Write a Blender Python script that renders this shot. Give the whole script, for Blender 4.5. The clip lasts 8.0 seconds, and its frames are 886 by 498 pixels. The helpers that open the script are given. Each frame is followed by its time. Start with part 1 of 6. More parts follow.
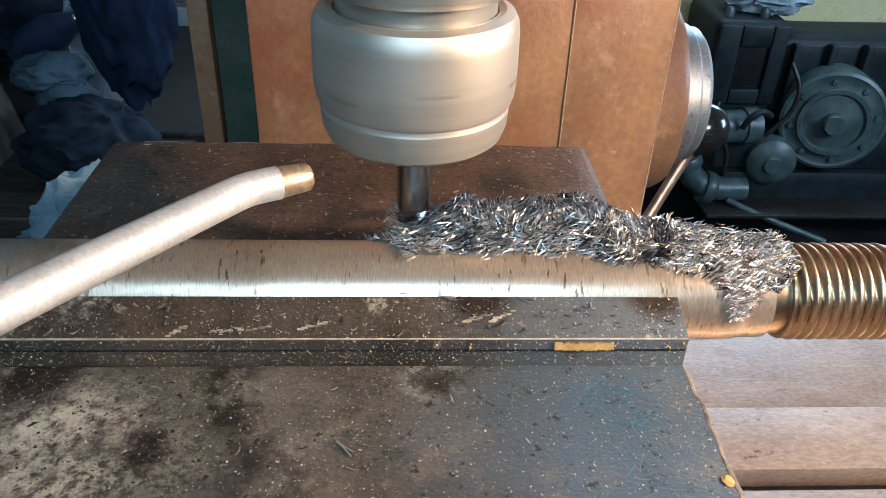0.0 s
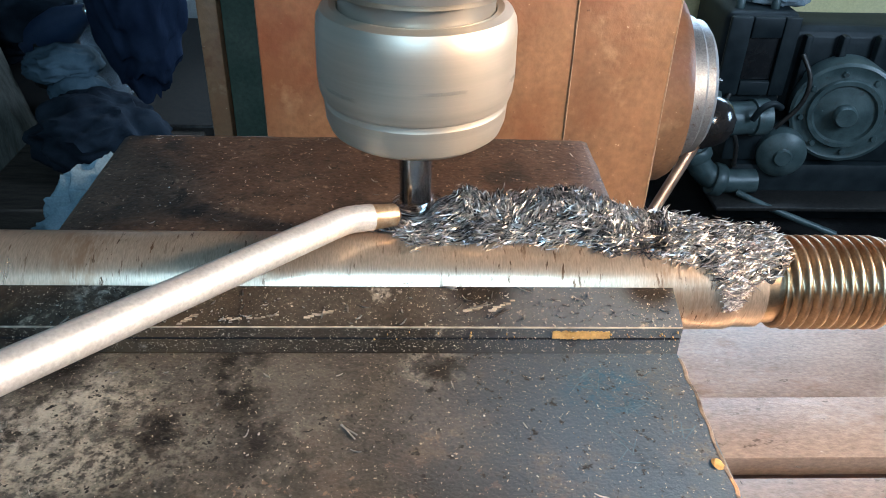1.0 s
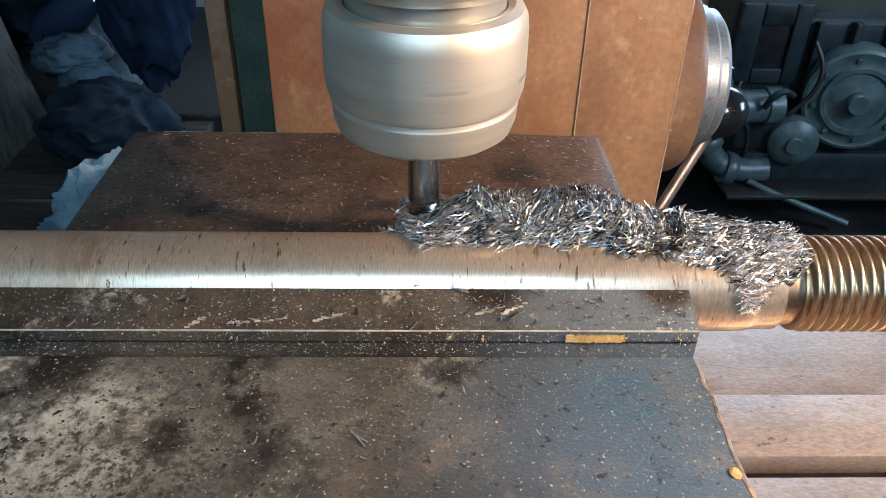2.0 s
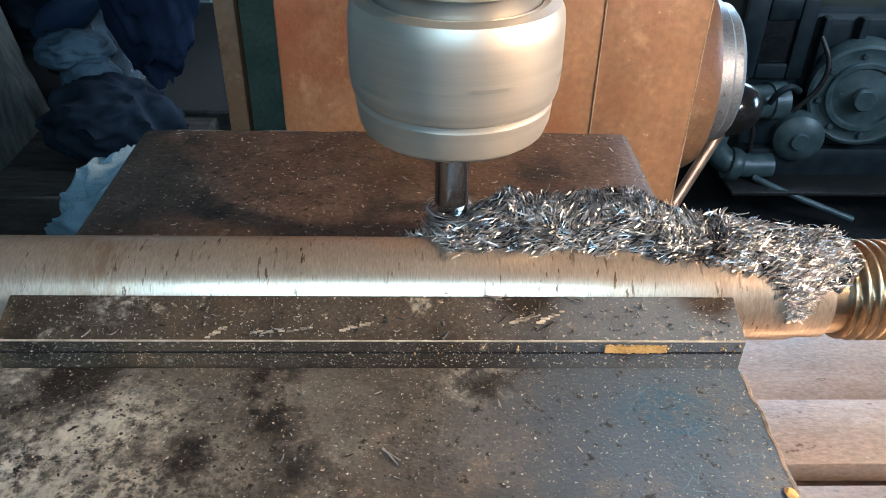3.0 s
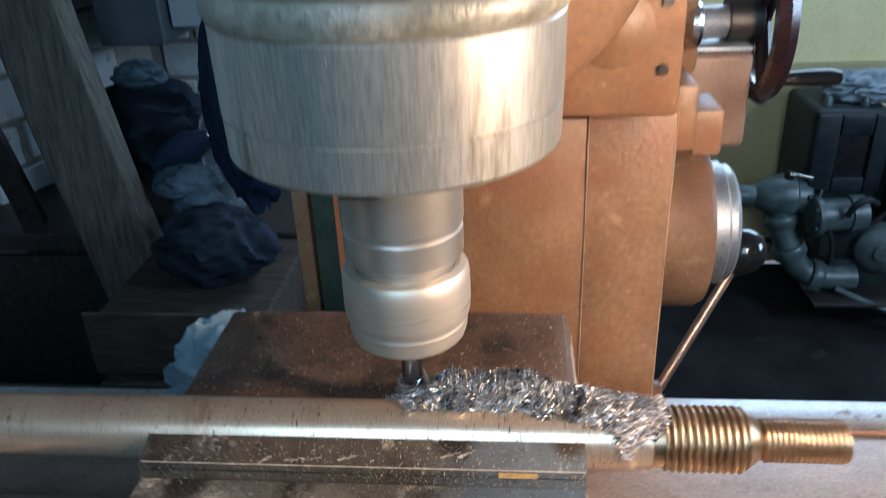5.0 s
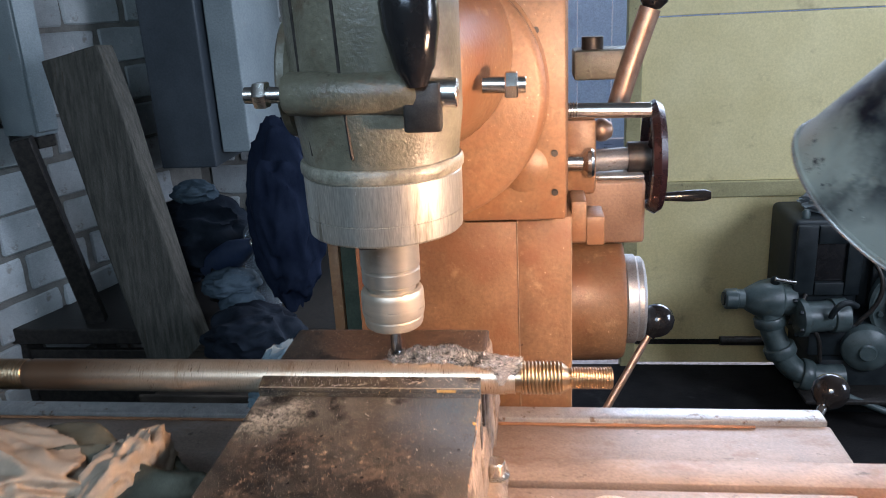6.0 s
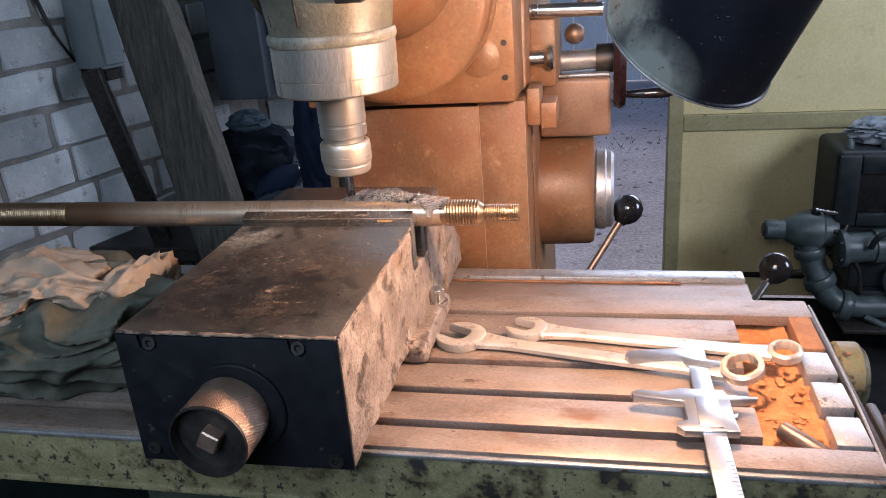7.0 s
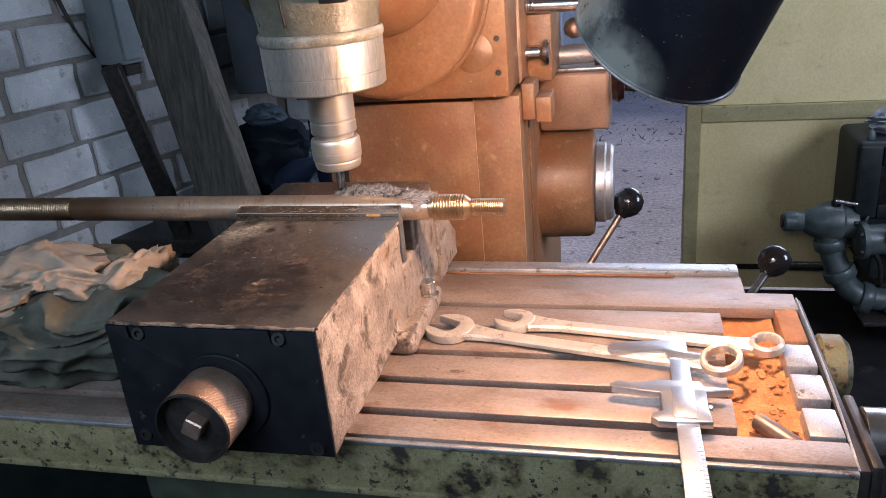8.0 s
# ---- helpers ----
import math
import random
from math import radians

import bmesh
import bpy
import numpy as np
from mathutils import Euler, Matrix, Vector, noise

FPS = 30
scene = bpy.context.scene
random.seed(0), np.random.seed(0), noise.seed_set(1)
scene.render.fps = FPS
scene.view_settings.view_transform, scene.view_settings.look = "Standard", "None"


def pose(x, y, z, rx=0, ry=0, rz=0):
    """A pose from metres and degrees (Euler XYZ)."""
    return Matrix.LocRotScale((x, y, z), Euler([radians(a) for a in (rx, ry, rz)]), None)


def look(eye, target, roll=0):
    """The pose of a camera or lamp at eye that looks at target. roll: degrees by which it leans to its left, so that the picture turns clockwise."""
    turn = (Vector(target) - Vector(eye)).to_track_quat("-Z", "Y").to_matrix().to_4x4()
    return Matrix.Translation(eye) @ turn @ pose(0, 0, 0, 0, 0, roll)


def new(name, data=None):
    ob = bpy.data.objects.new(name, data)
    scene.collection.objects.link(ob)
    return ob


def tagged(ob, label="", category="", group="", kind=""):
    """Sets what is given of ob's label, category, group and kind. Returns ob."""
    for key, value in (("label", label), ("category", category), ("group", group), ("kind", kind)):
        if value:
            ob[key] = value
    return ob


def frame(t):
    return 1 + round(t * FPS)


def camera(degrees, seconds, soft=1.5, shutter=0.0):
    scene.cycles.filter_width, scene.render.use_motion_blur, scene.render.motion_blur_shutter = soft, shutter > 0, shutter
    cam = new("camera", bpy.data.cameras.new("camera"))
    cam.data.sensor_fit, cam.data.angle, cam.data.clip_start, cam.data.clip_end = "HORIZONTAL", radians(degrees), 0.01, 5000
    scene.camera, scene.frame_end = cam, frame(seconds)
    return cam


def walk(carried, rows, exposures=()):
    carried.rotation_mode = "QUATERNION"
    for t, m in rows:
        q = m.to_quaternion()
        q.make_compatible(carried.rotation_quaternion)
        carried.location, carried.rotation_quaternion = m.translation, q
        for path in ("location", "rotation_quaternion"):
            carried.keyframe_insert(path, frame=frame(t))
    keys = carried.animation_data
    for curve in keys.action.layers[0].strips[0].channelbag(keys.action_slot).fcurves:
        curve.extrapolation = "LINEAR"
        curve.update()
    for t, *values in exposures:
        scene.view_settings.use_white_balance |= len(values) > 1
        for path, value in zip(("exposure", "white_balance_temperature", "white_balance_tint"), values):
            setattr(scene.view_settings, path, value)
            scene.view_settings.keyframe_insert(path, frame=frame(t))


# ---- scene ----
cam = camera(58.93, 8.0, soft=0.85, shutter=0.3)
FEED = 0.000400  # metres a second by which the table carries the work to the right
# seconds, x, y, z, yaw, pitch, roll
ROWS = [
    (0, -0.0102, -0.0098, 1.1185, -2.33, -32.48, -1.82),
    (0.5, -0.0085, -0.0124, 1.1191, -2.15, -32.66, -1.86),
    (1, -0.0083, -0.0149, 1.1216, -1.72, -33.08, -1.53),
    (2.5, -0.0083, -0.0060, 1.1223, -1.10, -34.17, -1.13),
    (3, -0.0144, -0.0016, 1.1191, -1.06, -34.25, -1.05),
    (3.5, -0.0157, 0.0035, 1.1162, -0.92, -34.46, -0.94),
    (4, -0.0153, 0.0075, 1.1159, -0.65, -34.86, -0.91),
    (4.2, -0.0125, 0.0035, 1.1236, -0.22, -35.08, -0.84),
    (4.5, 0.0013, -0.0162, 1.1469, 0.81, -33.02, 0.10),
    (4.7, 0.0167, -0.0419, 1.1643, 3.37, -30.83, 1.68),
    (5, 0.0314, -0.0846, 1.2007, 4.61, -26.56, 2.24),
    (5.2, 0.0401, -0.1345, 1.2308, 4.55, -23.03, 2.60),
    (6.3, 0.1378, -0.4306, 1.2773, 8.16, -18.08, 3.43),
    (6.5, 0.1707, -0.4603, 1.2666, 9.91, -18.86, 3.92),
    (6.7, 0.2074, -0.4906, 1.2604, 11.12, -20.53, 3.78),
    (7, 0.2319, -0.5102, 1.2376, 11.26, -21.69, 4.18),
    (7.5, 0.2580, -0.5412, 1.2451, 12.71, -21.89, 4.80),
    (8, 0.2681, -0.5160, 1.2418, 12.88, -22.15, 4.88),
]
walk(cam, [(t, pose(x, y, z, 90 + pitch, roll, yaw)) for t, x, y, z, yaw, pitch, roll in ROWS],
     [(0.0, 0.17, 5100, 2), (4.0, 0.17, 5100, 2), (5.0, 0.05, 5100, 5), (5.4, 0.10, 5400, 10), (6.3, 0.30, 6000, 20), (7.0, 0.06, 6000, 23), (8.0, 0.04, 6000, 24)])

# ---- world, sun and lamps ----
world = bpy.data.worlds.new("sky")
scene.world = world
world.use_nodes = True
wn = world.node_tree
sky = wn.nodes.new("ShaderNodeTexSky")
sky.sky_type, sky.sun_disc = "NISHITA", False
sky.sun_elevation, sky.sun_rotation = radians(34), radians(35)
wn.links.new(sky.outputs[0], wn.nodes["Background"].inputs[0])
wn.nodes["Background"].inputs[1].default_value = 0.12

sun = new("sun", bpy.data.lights.new("sun", "SUN"))
sun.data.energy, sun.data.angle, sun.data.color = 1.2, radians(12), (1.0, 0.96, 0.9)
sun.matrix_world = look((1.15, 1.64, 1.35), (0, 0, 0))

# cool light from behind the camera, let in by an assumed, unseen window
south_light = new("south_light", bpy.data.lights.new("south_light", "AREA"))
south_light.data.shape, south_light.data.size, south_light.data.size_y = "RECTANGLE", 1.0, 0.8
south_light.data.energy, south_light.data.color = 24.0, (0.68, 0.89, 1.0)
south_light.matrix_world = look((-0.10, -1.42, 2.02), (-0.1, 0.3, 0.95))

# fill for the cool sheen; the gap above the partition is unseen, assumed
strip_fill_light = new("strip_fill_light", bpy.data.lights.new("strip_fill_light", "AREA"))
strip_fill_light.data.shape, strip_fill_light.data.size, strip_fill_light.data.size_y = "RECTANGLE", 1.7, 0.9
strip_fill_light.data.energy, strip_fill_light.data.color = 44.0, (0.72, 0.86, 1.0)
strip_fill_light.matrix_world = look((1.48, 3.12, 2.10), (0.25, 0.0, 0.95))

# fill added for partition and lathe; no side window is known there
side_fill_light = new("side_fill_light", bpy.data.lights.new("side_fill_light", "AREA"))
side_fill_light.data.shape, side_fill_light.data.size, side_fill_light.data.size_y = "RECTANGLE", 1.2, 0.9
side_fill_light.data.energy, side_fill_light.data.color = 64.0, (0.80, 0.90, 1.0)
side_fill_light.matrix_world = look((2.84, 0.55, 1.60), (1.10, 3.15, 0.0))

# the bulb in the machine lamp
LAMP_C, LAMP_D = Vector((0.2829, 0.0493, 1.1603)), Vector((-0.4343, 0.4494, -0.7807)).normalized()
bulb_light = new("bulb_light", bpy.data.lights.new("bulb_light", "POINT"))
bulb_light.data.energy, bulb_light.data.color, bulb_light.data.shadow_soft_size = 11.0, (1.0, 0.62, 0.36), 0.018
bulb_light.location = LAMP_C - LAMP_D * 0.022


# ---- materials ----
def rgba(c):
    return (*c, 1.0)


def surface(name, c1, c2, rough=(0.4, 0.6), metal=0.0, scale=60.0, fine=900.0, bump=0.1, spots=(), island=0.0, pieces=0.0, stretch=(1, 1, 1), fine_mix=0.35, spec=0.5):
    """A worn surface: two colours in large patches, a fine grain over them, bump and uneven gloss.
    spots: rows of (colour, scale, threshold, softness[, break-up scale[, (x, y, z, reach)]]). island, pieces: how much the brightness varies between loose bits or objects."""
    m = bpy.data.materials.new(name)
    m.use_nodes = True
    t = m.node_tree
    N, L = t.nodes, t.links
    b = N["Principled BSDF"]
    co = N.new("ShaderNodeTexCoord")
    mp = N.new("ShaderNodeMapping")
    mp.inputs["Scale"].default_value = stretch
    L.new(co.outputs["Object"], mp.inputs["Vector"])

    def grain(sc, detail=4.0, rough_=0.6):
        n = N.new("ShaderNodeTexNoise")
        n.inputs["Scale"].default_value, n.inputs["Detail"].default_value, n.inputs["Roughness"].default_value = sc, detail, rough_
        L.new(mp.outputs[0], n.inputs["Vector"])
        return n.outputs["Fac"]

    def ramp(src, lo, hi):
        r = N.new("ShaderNodeMapRange")
        r.inputs["From Min"].default_value, r.inputs["From Max"].default_value = lo, hi
        L.new(src, r.inputs["Value"])
        return r.outputs[0]

    def mix(fac, a, c, mode="MIX"):
        x = N.new("ShaderNodeMix")
        x.data_type, x.blend_type = "RGBA", mode
        if isinstance(fac, float):
            x.inputs[0].default_value = fac
        else:
            L.new(fac, x.inputs[0])
        for slot, v in ((6, a), (7, c)):
            if isinstance(v, tuple):
                x.inputs[slot].default_value = v
            else:
                L.new(v, x.inputs[slot])
        return x.outputs[2]

    def times(p, q):
        x = N.new("ShaderNodeMath")
        x.operation = "MULTIPLY"
        L.new(p, x.inputs[0])
        L.new(q, x.inputs[1])
        return x.outputs[0]

    big, small = grain(scale, 6.0), grain(fine, 3.0)
    col = mix(ramp(big, 0.36, 0.64), rgba(c1), rgba(c2))
    dark = mix(ramp(small, 0.25, 0.75), (0.45, 0.45, 0.45, 1), (1.5, 1.5, 1.5, 1))
    col = mix(fine_mix, col, mix(1.0, col, dark, "MULTIPLY"))
    for c, sc, lo, soft, *more in spots:
        f = ramp(grain(sc, 5.0, 0.65), lo, lo + soft)
        if more and more[0]:
            f = times(f, ramp(grain(more[0], 4.0, 0.7), 0.42, 0.60))
        if len(more) > 1:
            d = N.new("ShaderNodeVectorMath")
            d.operation = "DISTANCE"
            L.new(co.outputs["Object"], d.inputs[0])
            d.inputs[1].default_value = more[1][:3]
            f = times(f, ramp(d.outputs["Value"], more[1][3], more[1][3] * 0.45))
        col = mix(f, col, rgba(c))
    if island or pieces:
        info = N.new("ShaderNodeNewGeometry") if island else N.new("ShaderNodeObjectInfo")
        r = ramp(info.outputs["Random Per Island" if island else "Random"], 0.0, 1.0)
        k = island or pieces
        col = mix(1.0, col, mix(r, (1 - k, 1 - k, 1 - k, 1), (1 + k, 1 + k, 1 + k, 1)), "MULTIPLY")
    L.new(col, b.inputs["Base Color"])
    rr = N.new("ShaderNodeMapRange")
    rr.inputs["To Min"].default_value, rr.inputs["To Max"].default_value = rough
    L.new(big, rr.inputs["Value"])
    L.new(rr.outputs[0], b.inputs["Roughness"])
    b.inputs["Metallic"].default_value = metal
    b.inputs["Specular IOR Level"].default_value = spec
    if bump:
        bp = N.new("ShaderNodeBump")
        bp.inputs["Strength"].default_value, bp.inputs["Distance"].default_value = bump, 0.6 / fine
        L.new(small, bp.inputs["Height"])
        L.new(bp.outputs[0], b.inputs["Normal"])
    return m


STEEL = surface("turned_steel", (0.45, 0.42, 0.36), (0.55, 0.515, 0.45), (0.27, 0.40), 0.82, 40, 900, 0.06, stretch=(1, 1, 0.35), spots=((((0.22, 0.20, 0.16)), 60, 0.60, 0.1), (((0.72, 0.70, 0.66)), 500, 0.69, 0.03)), fine_mix=0.4)
NUT_STEEL = surface("satin_nut_steel", (0.47, 0.42, 0.34), (0.54, 0.485, 0.395), (0.42, 0.54), 0.8, 60, 2500, 0.05, stretch=(0.15, 0.15, 6), fine_mix=0.25)
QUILL = surface("scratched_spindle_nose_steel", (0.46, 0.44, 0.385), (0.56, 0.54, 0.48), (0.27, 0.42), 0.8, 40, 900, 0.12, stretch=(1, 1, 0.12), spots=((((0.26, 0.23, 0.18)), 60, 0.58, 0.1), (((0.78, 0.76, 0.72)), 420, 0.66, 0.03)), fine_mix=0.5)
CARBIDE = surface("ground_tool_steel", (0.30, 0.28, 0.28), (0.40, 0.38, 0.37), (0.16, 0.3), 1.0, 120, 1500, 0.05)
# the last spot turns the rod darker brown towards its left end
ROD = surface("oily_turned_rod_steel", (0.57, 0.46, 0.345), (0.49, 0.385, 0.28), (0.24, 0.34), 0.75, 30, 1600, 0.05, stretch=(1.7, 0.32, 0.32),
              spots=((((0.36, 0.24, 0.15)), 16, 0.52, 0.16, 500), (((0.10, 0.058, 0.032)), 520, 0.60, 0.03, 34), (((0.20, 0.12, 0.07)), 260, 0.61, 0.03, 20), (((0.17, 0.105, 0.065)), 14, 0.10, 0.2, 0, (-0.33, 0, 0, 0.15))), fine_mix=0.45)
THREAD = surface("oily_thread_steel", (0.34, 0.245, 0.15), (0.42, 0.31, 0.20), (0.26, 0.42), 1.0, 90, 1400, 0.08)
# slate-blue patch at the right paints in a cool reflected sheen
VISE_TOP = surface("oil_blackened_sheened_vise_iron", (0.032, 0.0275, 0.022), (0.088, 0.078, 0.065), (0.34, 0.56), 0.15, 30, 1100, 0.6,
                   spots=((((0.060, 0.084, 0.112)), 22, 0.20, 0.22, 0, (0.084, 0.020, 0.118, 0.074)), (((0.15, 0.13, 0.10)), 42, 0.52, 0.18, 420), (((0.44, 0.40, 0.33)), 44, 0.38, 0.14, 300, (-0.068, 0.030, 0.118, 0.030)), (((0.46, 0.41, 0.32)), 60, 0.38, 0.14, 420, (-0.048, 0.022, 0.118, 0.022)), (((0.40, 0.36, 0.28)), 60, 0.42, 0.14, 420, (-0.066, 0.008, 0.118, 0.030)),
                          (((0.20, 0.18, 0.145)), 50, 0.40, 0.2, 420, (-0.020, 0.020, 0.118, 0.030)), (((0.40, 0.36, 0.30)), 90, 0.40, 0.12, 420, (0.0235, 0.0430, 0.118, 0.009)), (((0.026, 0.080, 0.130)), 160, 0.40, 0.05, 350, (0.0620, 0.0335, 0.118, 0.012)),
                          (((0.013, 0.010, 0.008)), 12, 0.28, 0.20, 0, (-0.01, -0.085, 0.118, 0.115)), (((0.17, 0.112, 0.074)), 26, 0.46, 0.24, 130, (-0.01, -0.060, 0.118, 0.105)), (((0.34, 0.225, 0.145)), 44, 0.58, 0.16, 260, (0.0, -0.050, 0.118, 0.090)), (((0.50, 0.36, 0.25)), 90, 0.64, 0.06, 60, (0.02, -0.060, 0.118, 0.090)), (((0.30, 0.19, 0.12)), 240, 0.62, 0.03, 30, (-0.01, -0.070, 0.118, 0.110)), (((0.012, 0.010, 0.009)), 34, 0.56, 0.08), (((0.010, 0.008, 0.007)), 75, 0.38, 0.22, 0, (-0.0621, 0.0430, 0.118, 0.011)), (((0.012, 0.010, 0.009)), 75, 0.38, 0.22, 0, (-0.0346, 0.0216, 0.118, 0.008)),
                          (((0.012, 0.010, 0.009)), 75, 0.38, 0.22, 0, (-0.0098, 0.0132, 0.118, 0.013)), (((0.014, 0.012, 0.011)), 420, 0.60, 0.05), (((0.44, 0.38, 0.29)), 1000, 0.625, 0.03)), fine_mix=0.9)
# blue-grey first spot paints the cool sheen on the plate's right half
JAW = surface("stained_sheened_jaw_steel", (0.026, 0.0195, 0.0135), (0.060, 0.047, 0.034), (0.48, 0.66), 0.05, 46, 1100, 0.35,
              spots=((((0.060, 0.070, 0.080)), 22, 0.20, 0.22, 0, (0.082, 0.058, 0.1262, 0.062)), (((0.085, 0.060, 0.036)), 40, 0.46, 0.18, 0, (-0.075, 0.058, 0.1262, 0.075)), (((0.016, 0.012, 0.009)), 60, 0.57, 0.12), (((0.42, 0.38, 0.32)), 260, 0.40, 0.2, 500, (-0.0564, 0.058, 0.1262, 0.0075)), (((0.24, 0.205, 0.155)), 150, 0.61, 0.08, 600),
                     (((0.012, 0.008, 0.005)), 120, 0.10, 0.1, 0, (0.0345, 0.0590, 0.1290, 0.0100)), (((0.012, 0.008, 0.005)), 120, 0.10, 0.1, 0, (0.0765, 0.0590, 0.1290, 0.0090)), (((0.40, 0.34, 0.26)), 1200, 0.625, 0.03)), fine_mix=0.9, spec=0.2)
REAR_JAW = surface("rust_brown_jaw_iron", (0.055, 0.035, 0.024), (0.105, 0.068, 0.046), (0.42, 0.65), 0.3, 55, 600, 0.3,
                   spots=((((0.26, 0.19, 0.13)), 150, 0.63, 0.10), (((0.02, 0.018, 0.016)), 40, 0.56, 0.12), (((0.02, 0.015, 0.012)), 330, 0.60, 0.05), (((0.5, 0.38, 0.27)), 700, 0.645, 0.02)), fine_mix=0.9)
VISE_SIDE = surface("rough_cast_vise_flank", (0.20, 0.155, 0.12), (0.36, 0.295, 0.235), (0.42, 0.66), 0.25, 32, 300, 0.8,
                    spots=((((0.095, 0.066, 0.048)), 36, 0.54, 0.08), (((0.36, 0.21, 0.10)), 26, 0.60, 0.12), (((0.46, 0.40, 0.33)), 30, 0.56, 0.16), (((0.07, 0.05, 0.035)), 190, 0.63, 0.05), (((0.06, 0.04, 0.03)), 24, 0.62, 0.05)), fine_mix=0.5)
# front side's shade put into the colour; also serves seams and dents
VISE_FRONT = surface("shade_black_vise_front", (0.0045, 0.005, 0.007), (0.009, 0.0095, 0.012), (0.5, 0.75), 0.0, 60, 700, 0.25, spots=((((0.10, 0.085, 0.07)), 110, 0.70, 0.05), (((0.05, 0.042, 0.034)), 45, 0.66, 0.05)), spec=0.22)
BLACK_STEEL = surface("blackened_steel", (0.03, 0.028, 0.026), (0.06, 0.052, 0.046), (0.35, 0.55), 0.6, 80, 900, 0.2)
KNURL = surface("rust_brown_knurled_steel", (0.31, 0.205, 0.15), (0.42, 0.30, 0.225), (0.35, 0.5), 0.8, 80, 900, 0.15)
TABLE = surface("worn_ground_table_iron", (0.220, 0.166, 0.132), (0.292, 0.228, 0.186), (0.36, 0.58), 0.45, 40, 700, 0.2,
                spots=((((0.17, 0.085, 0.045)), 34, 0.56, 0.16), (((0.12, 0.09, 0.065)), 260, 0.65, 0.05), (((0.40, 0.36, 0.32)), 180, 0.68, 0.04), (((0.34, 0.31, 0.285)), 20, 0.54, 0.2, 300), (((0.10, 0.07, 0.05)), 70, 0.66, 0.03)), stretch=(0.5, 1, 1), fine_mix=0.55)
SLOT = surface("rusty_slot_iron", (0.19, 0.088, 0.042), (0.30, 0.145, 0.068), (0.7, 0.9), 0.1, 60, 700, 0.4)
RUST = surface("loose_orange_rust", (0.46, 0.20, 0.080), (0.34, 0.135, 0.052), (0.85, 0.97), 0.0, 45, 600, 0.9, spots=((((0.52, 0.23, 0.085)), 80, 0.58, 0.1), (((0.13, 0.05, 0.022)), 110, 0.62, 0.06)), fine_mix=0.6, spec=0.1)
PALE_IRON = surface("bare_pale_iron", (0.36, 0.36, 0.355), (0.47, 0.465, 0.455), (0.34, 0.55), 0.75, 60, 700, 0.25, spots=((((0.20, 0.15, 0.11)), 90, 0.60, 0.08), (((0.62, 0.61, 0.60)), 240, 0.64, 0.04)), fine_mix=0.5)
APRON = surface("chipped_pale_green_paint", (0.175, 0.155, 0.075), (0.245, 0.222, 0.115), (0.42, 0.62), 0.0, 30, 500, 0.3,
                spots=((((0.080, 0.062, 0.028)), 34, 0.50, 0.12), (((0.02, 0.018, 0.015)), 34, 0.61, 0.03), (((0.035, 0.028, 0.02)), 130, 0.59, 0.04), (((0.06, 0.045, 0.025)), 12, 0.58, 0.14, 200)), fine_mix=0.5)
# oil film, with the lamp's orange put into the brown as well
PAINT = surface("oily_lamp_tinted_machine_paint", (0.165, 0.088, 0.042), (0.25, 0.136, 0.066), (0.32, 0.55), 0.0, 13, 260, 0.2,
                spots=((((0.16, 0.046, 0.018)), 18, 0.36, 0.25, 0, (-0.078, -0.198, 1.000, 0.060)), (((0.185, 0.075, 0.030)), 11, 0.48, 0.22), (((0.33, 0.20, 0.105)), 34, 0.60, 0.14), (((0.16, 0.068, 0.03)), 40, 0.58, 0.10, 200), (((0.09, 0.045, 0.022)), 130, 0.67, 0.04), (((0.50, 0.38, 0.25)), 260, 0.69, 0.02)), fine_mix=0.4)
HEAD_PAINT = surface("grimy_grey_green_head_paint", (0.080, 0.074, 0.050), (0.135, 0.126, 0.090), (0.34, 0.52), 0.0, 24, 260, 0.3,
                     spots=((((0.085, 0.065, 0.042)), 45, 0.58, 0.10), (((0.04, 0.03, 0.022)), 140, 0.66, 0.04), (((0.34, 0.32, 0.27)), 260, 0.70, 0.03)), fine_mix=0.35)
PAINT_WORN = surface("rubbed_corner_paint", (0.30, 0.19, 0.11), (0.42, 0.30, 0.20), (0.4, 0.6), 0.1, 60, 600, 0.3)
DARK_GREEN = surface("dark_green_recess_and_shade_paint", (0.035, 0.045, 0.032), (0.055, 0.062, 0.045), (0.5, 0.7), 0.0, 40, 400, 0.2, spec=0.08)
CHROME = surface("worn_bright_steel", (0.55, 0.53, 0.50), (0.66, 0.64, 0.60), (0.16, 0.32), 1.0, 70, 900, 0.08)
BRIGHT_TOOL = surface("satin_chrome_tool_steel", (0.56, 0.51, 0.43), (0.68, 0.62, 0.53), (0.28, 0.42), 0.6, 40, 900, 0.12, spots=((((0.26, 0.185, 0.12)), 60, 0.56, 0.12, 300),))
CALIPER = surface("brushed_caliper_steel", (0.52, 0.54, 0.56), (0.60, 0.62, 0.64), (0.26, 0.38), 0.95, 60, 1200, 0.08)
BAKELITE = surface("black_bakelite", (0.010, 0.010, 0.011), (0.016, 0.015, 0.015), (0.10, 0.2), 0.0, 60, 500, 0.02)
WHEEL_RED = surface("dark_maroon_bakelite", (0.018, 0.008, 0.009), (0.028, 0.011, 0.012), (0.2, 0.35), 0.0, 60, 500, 0.05)
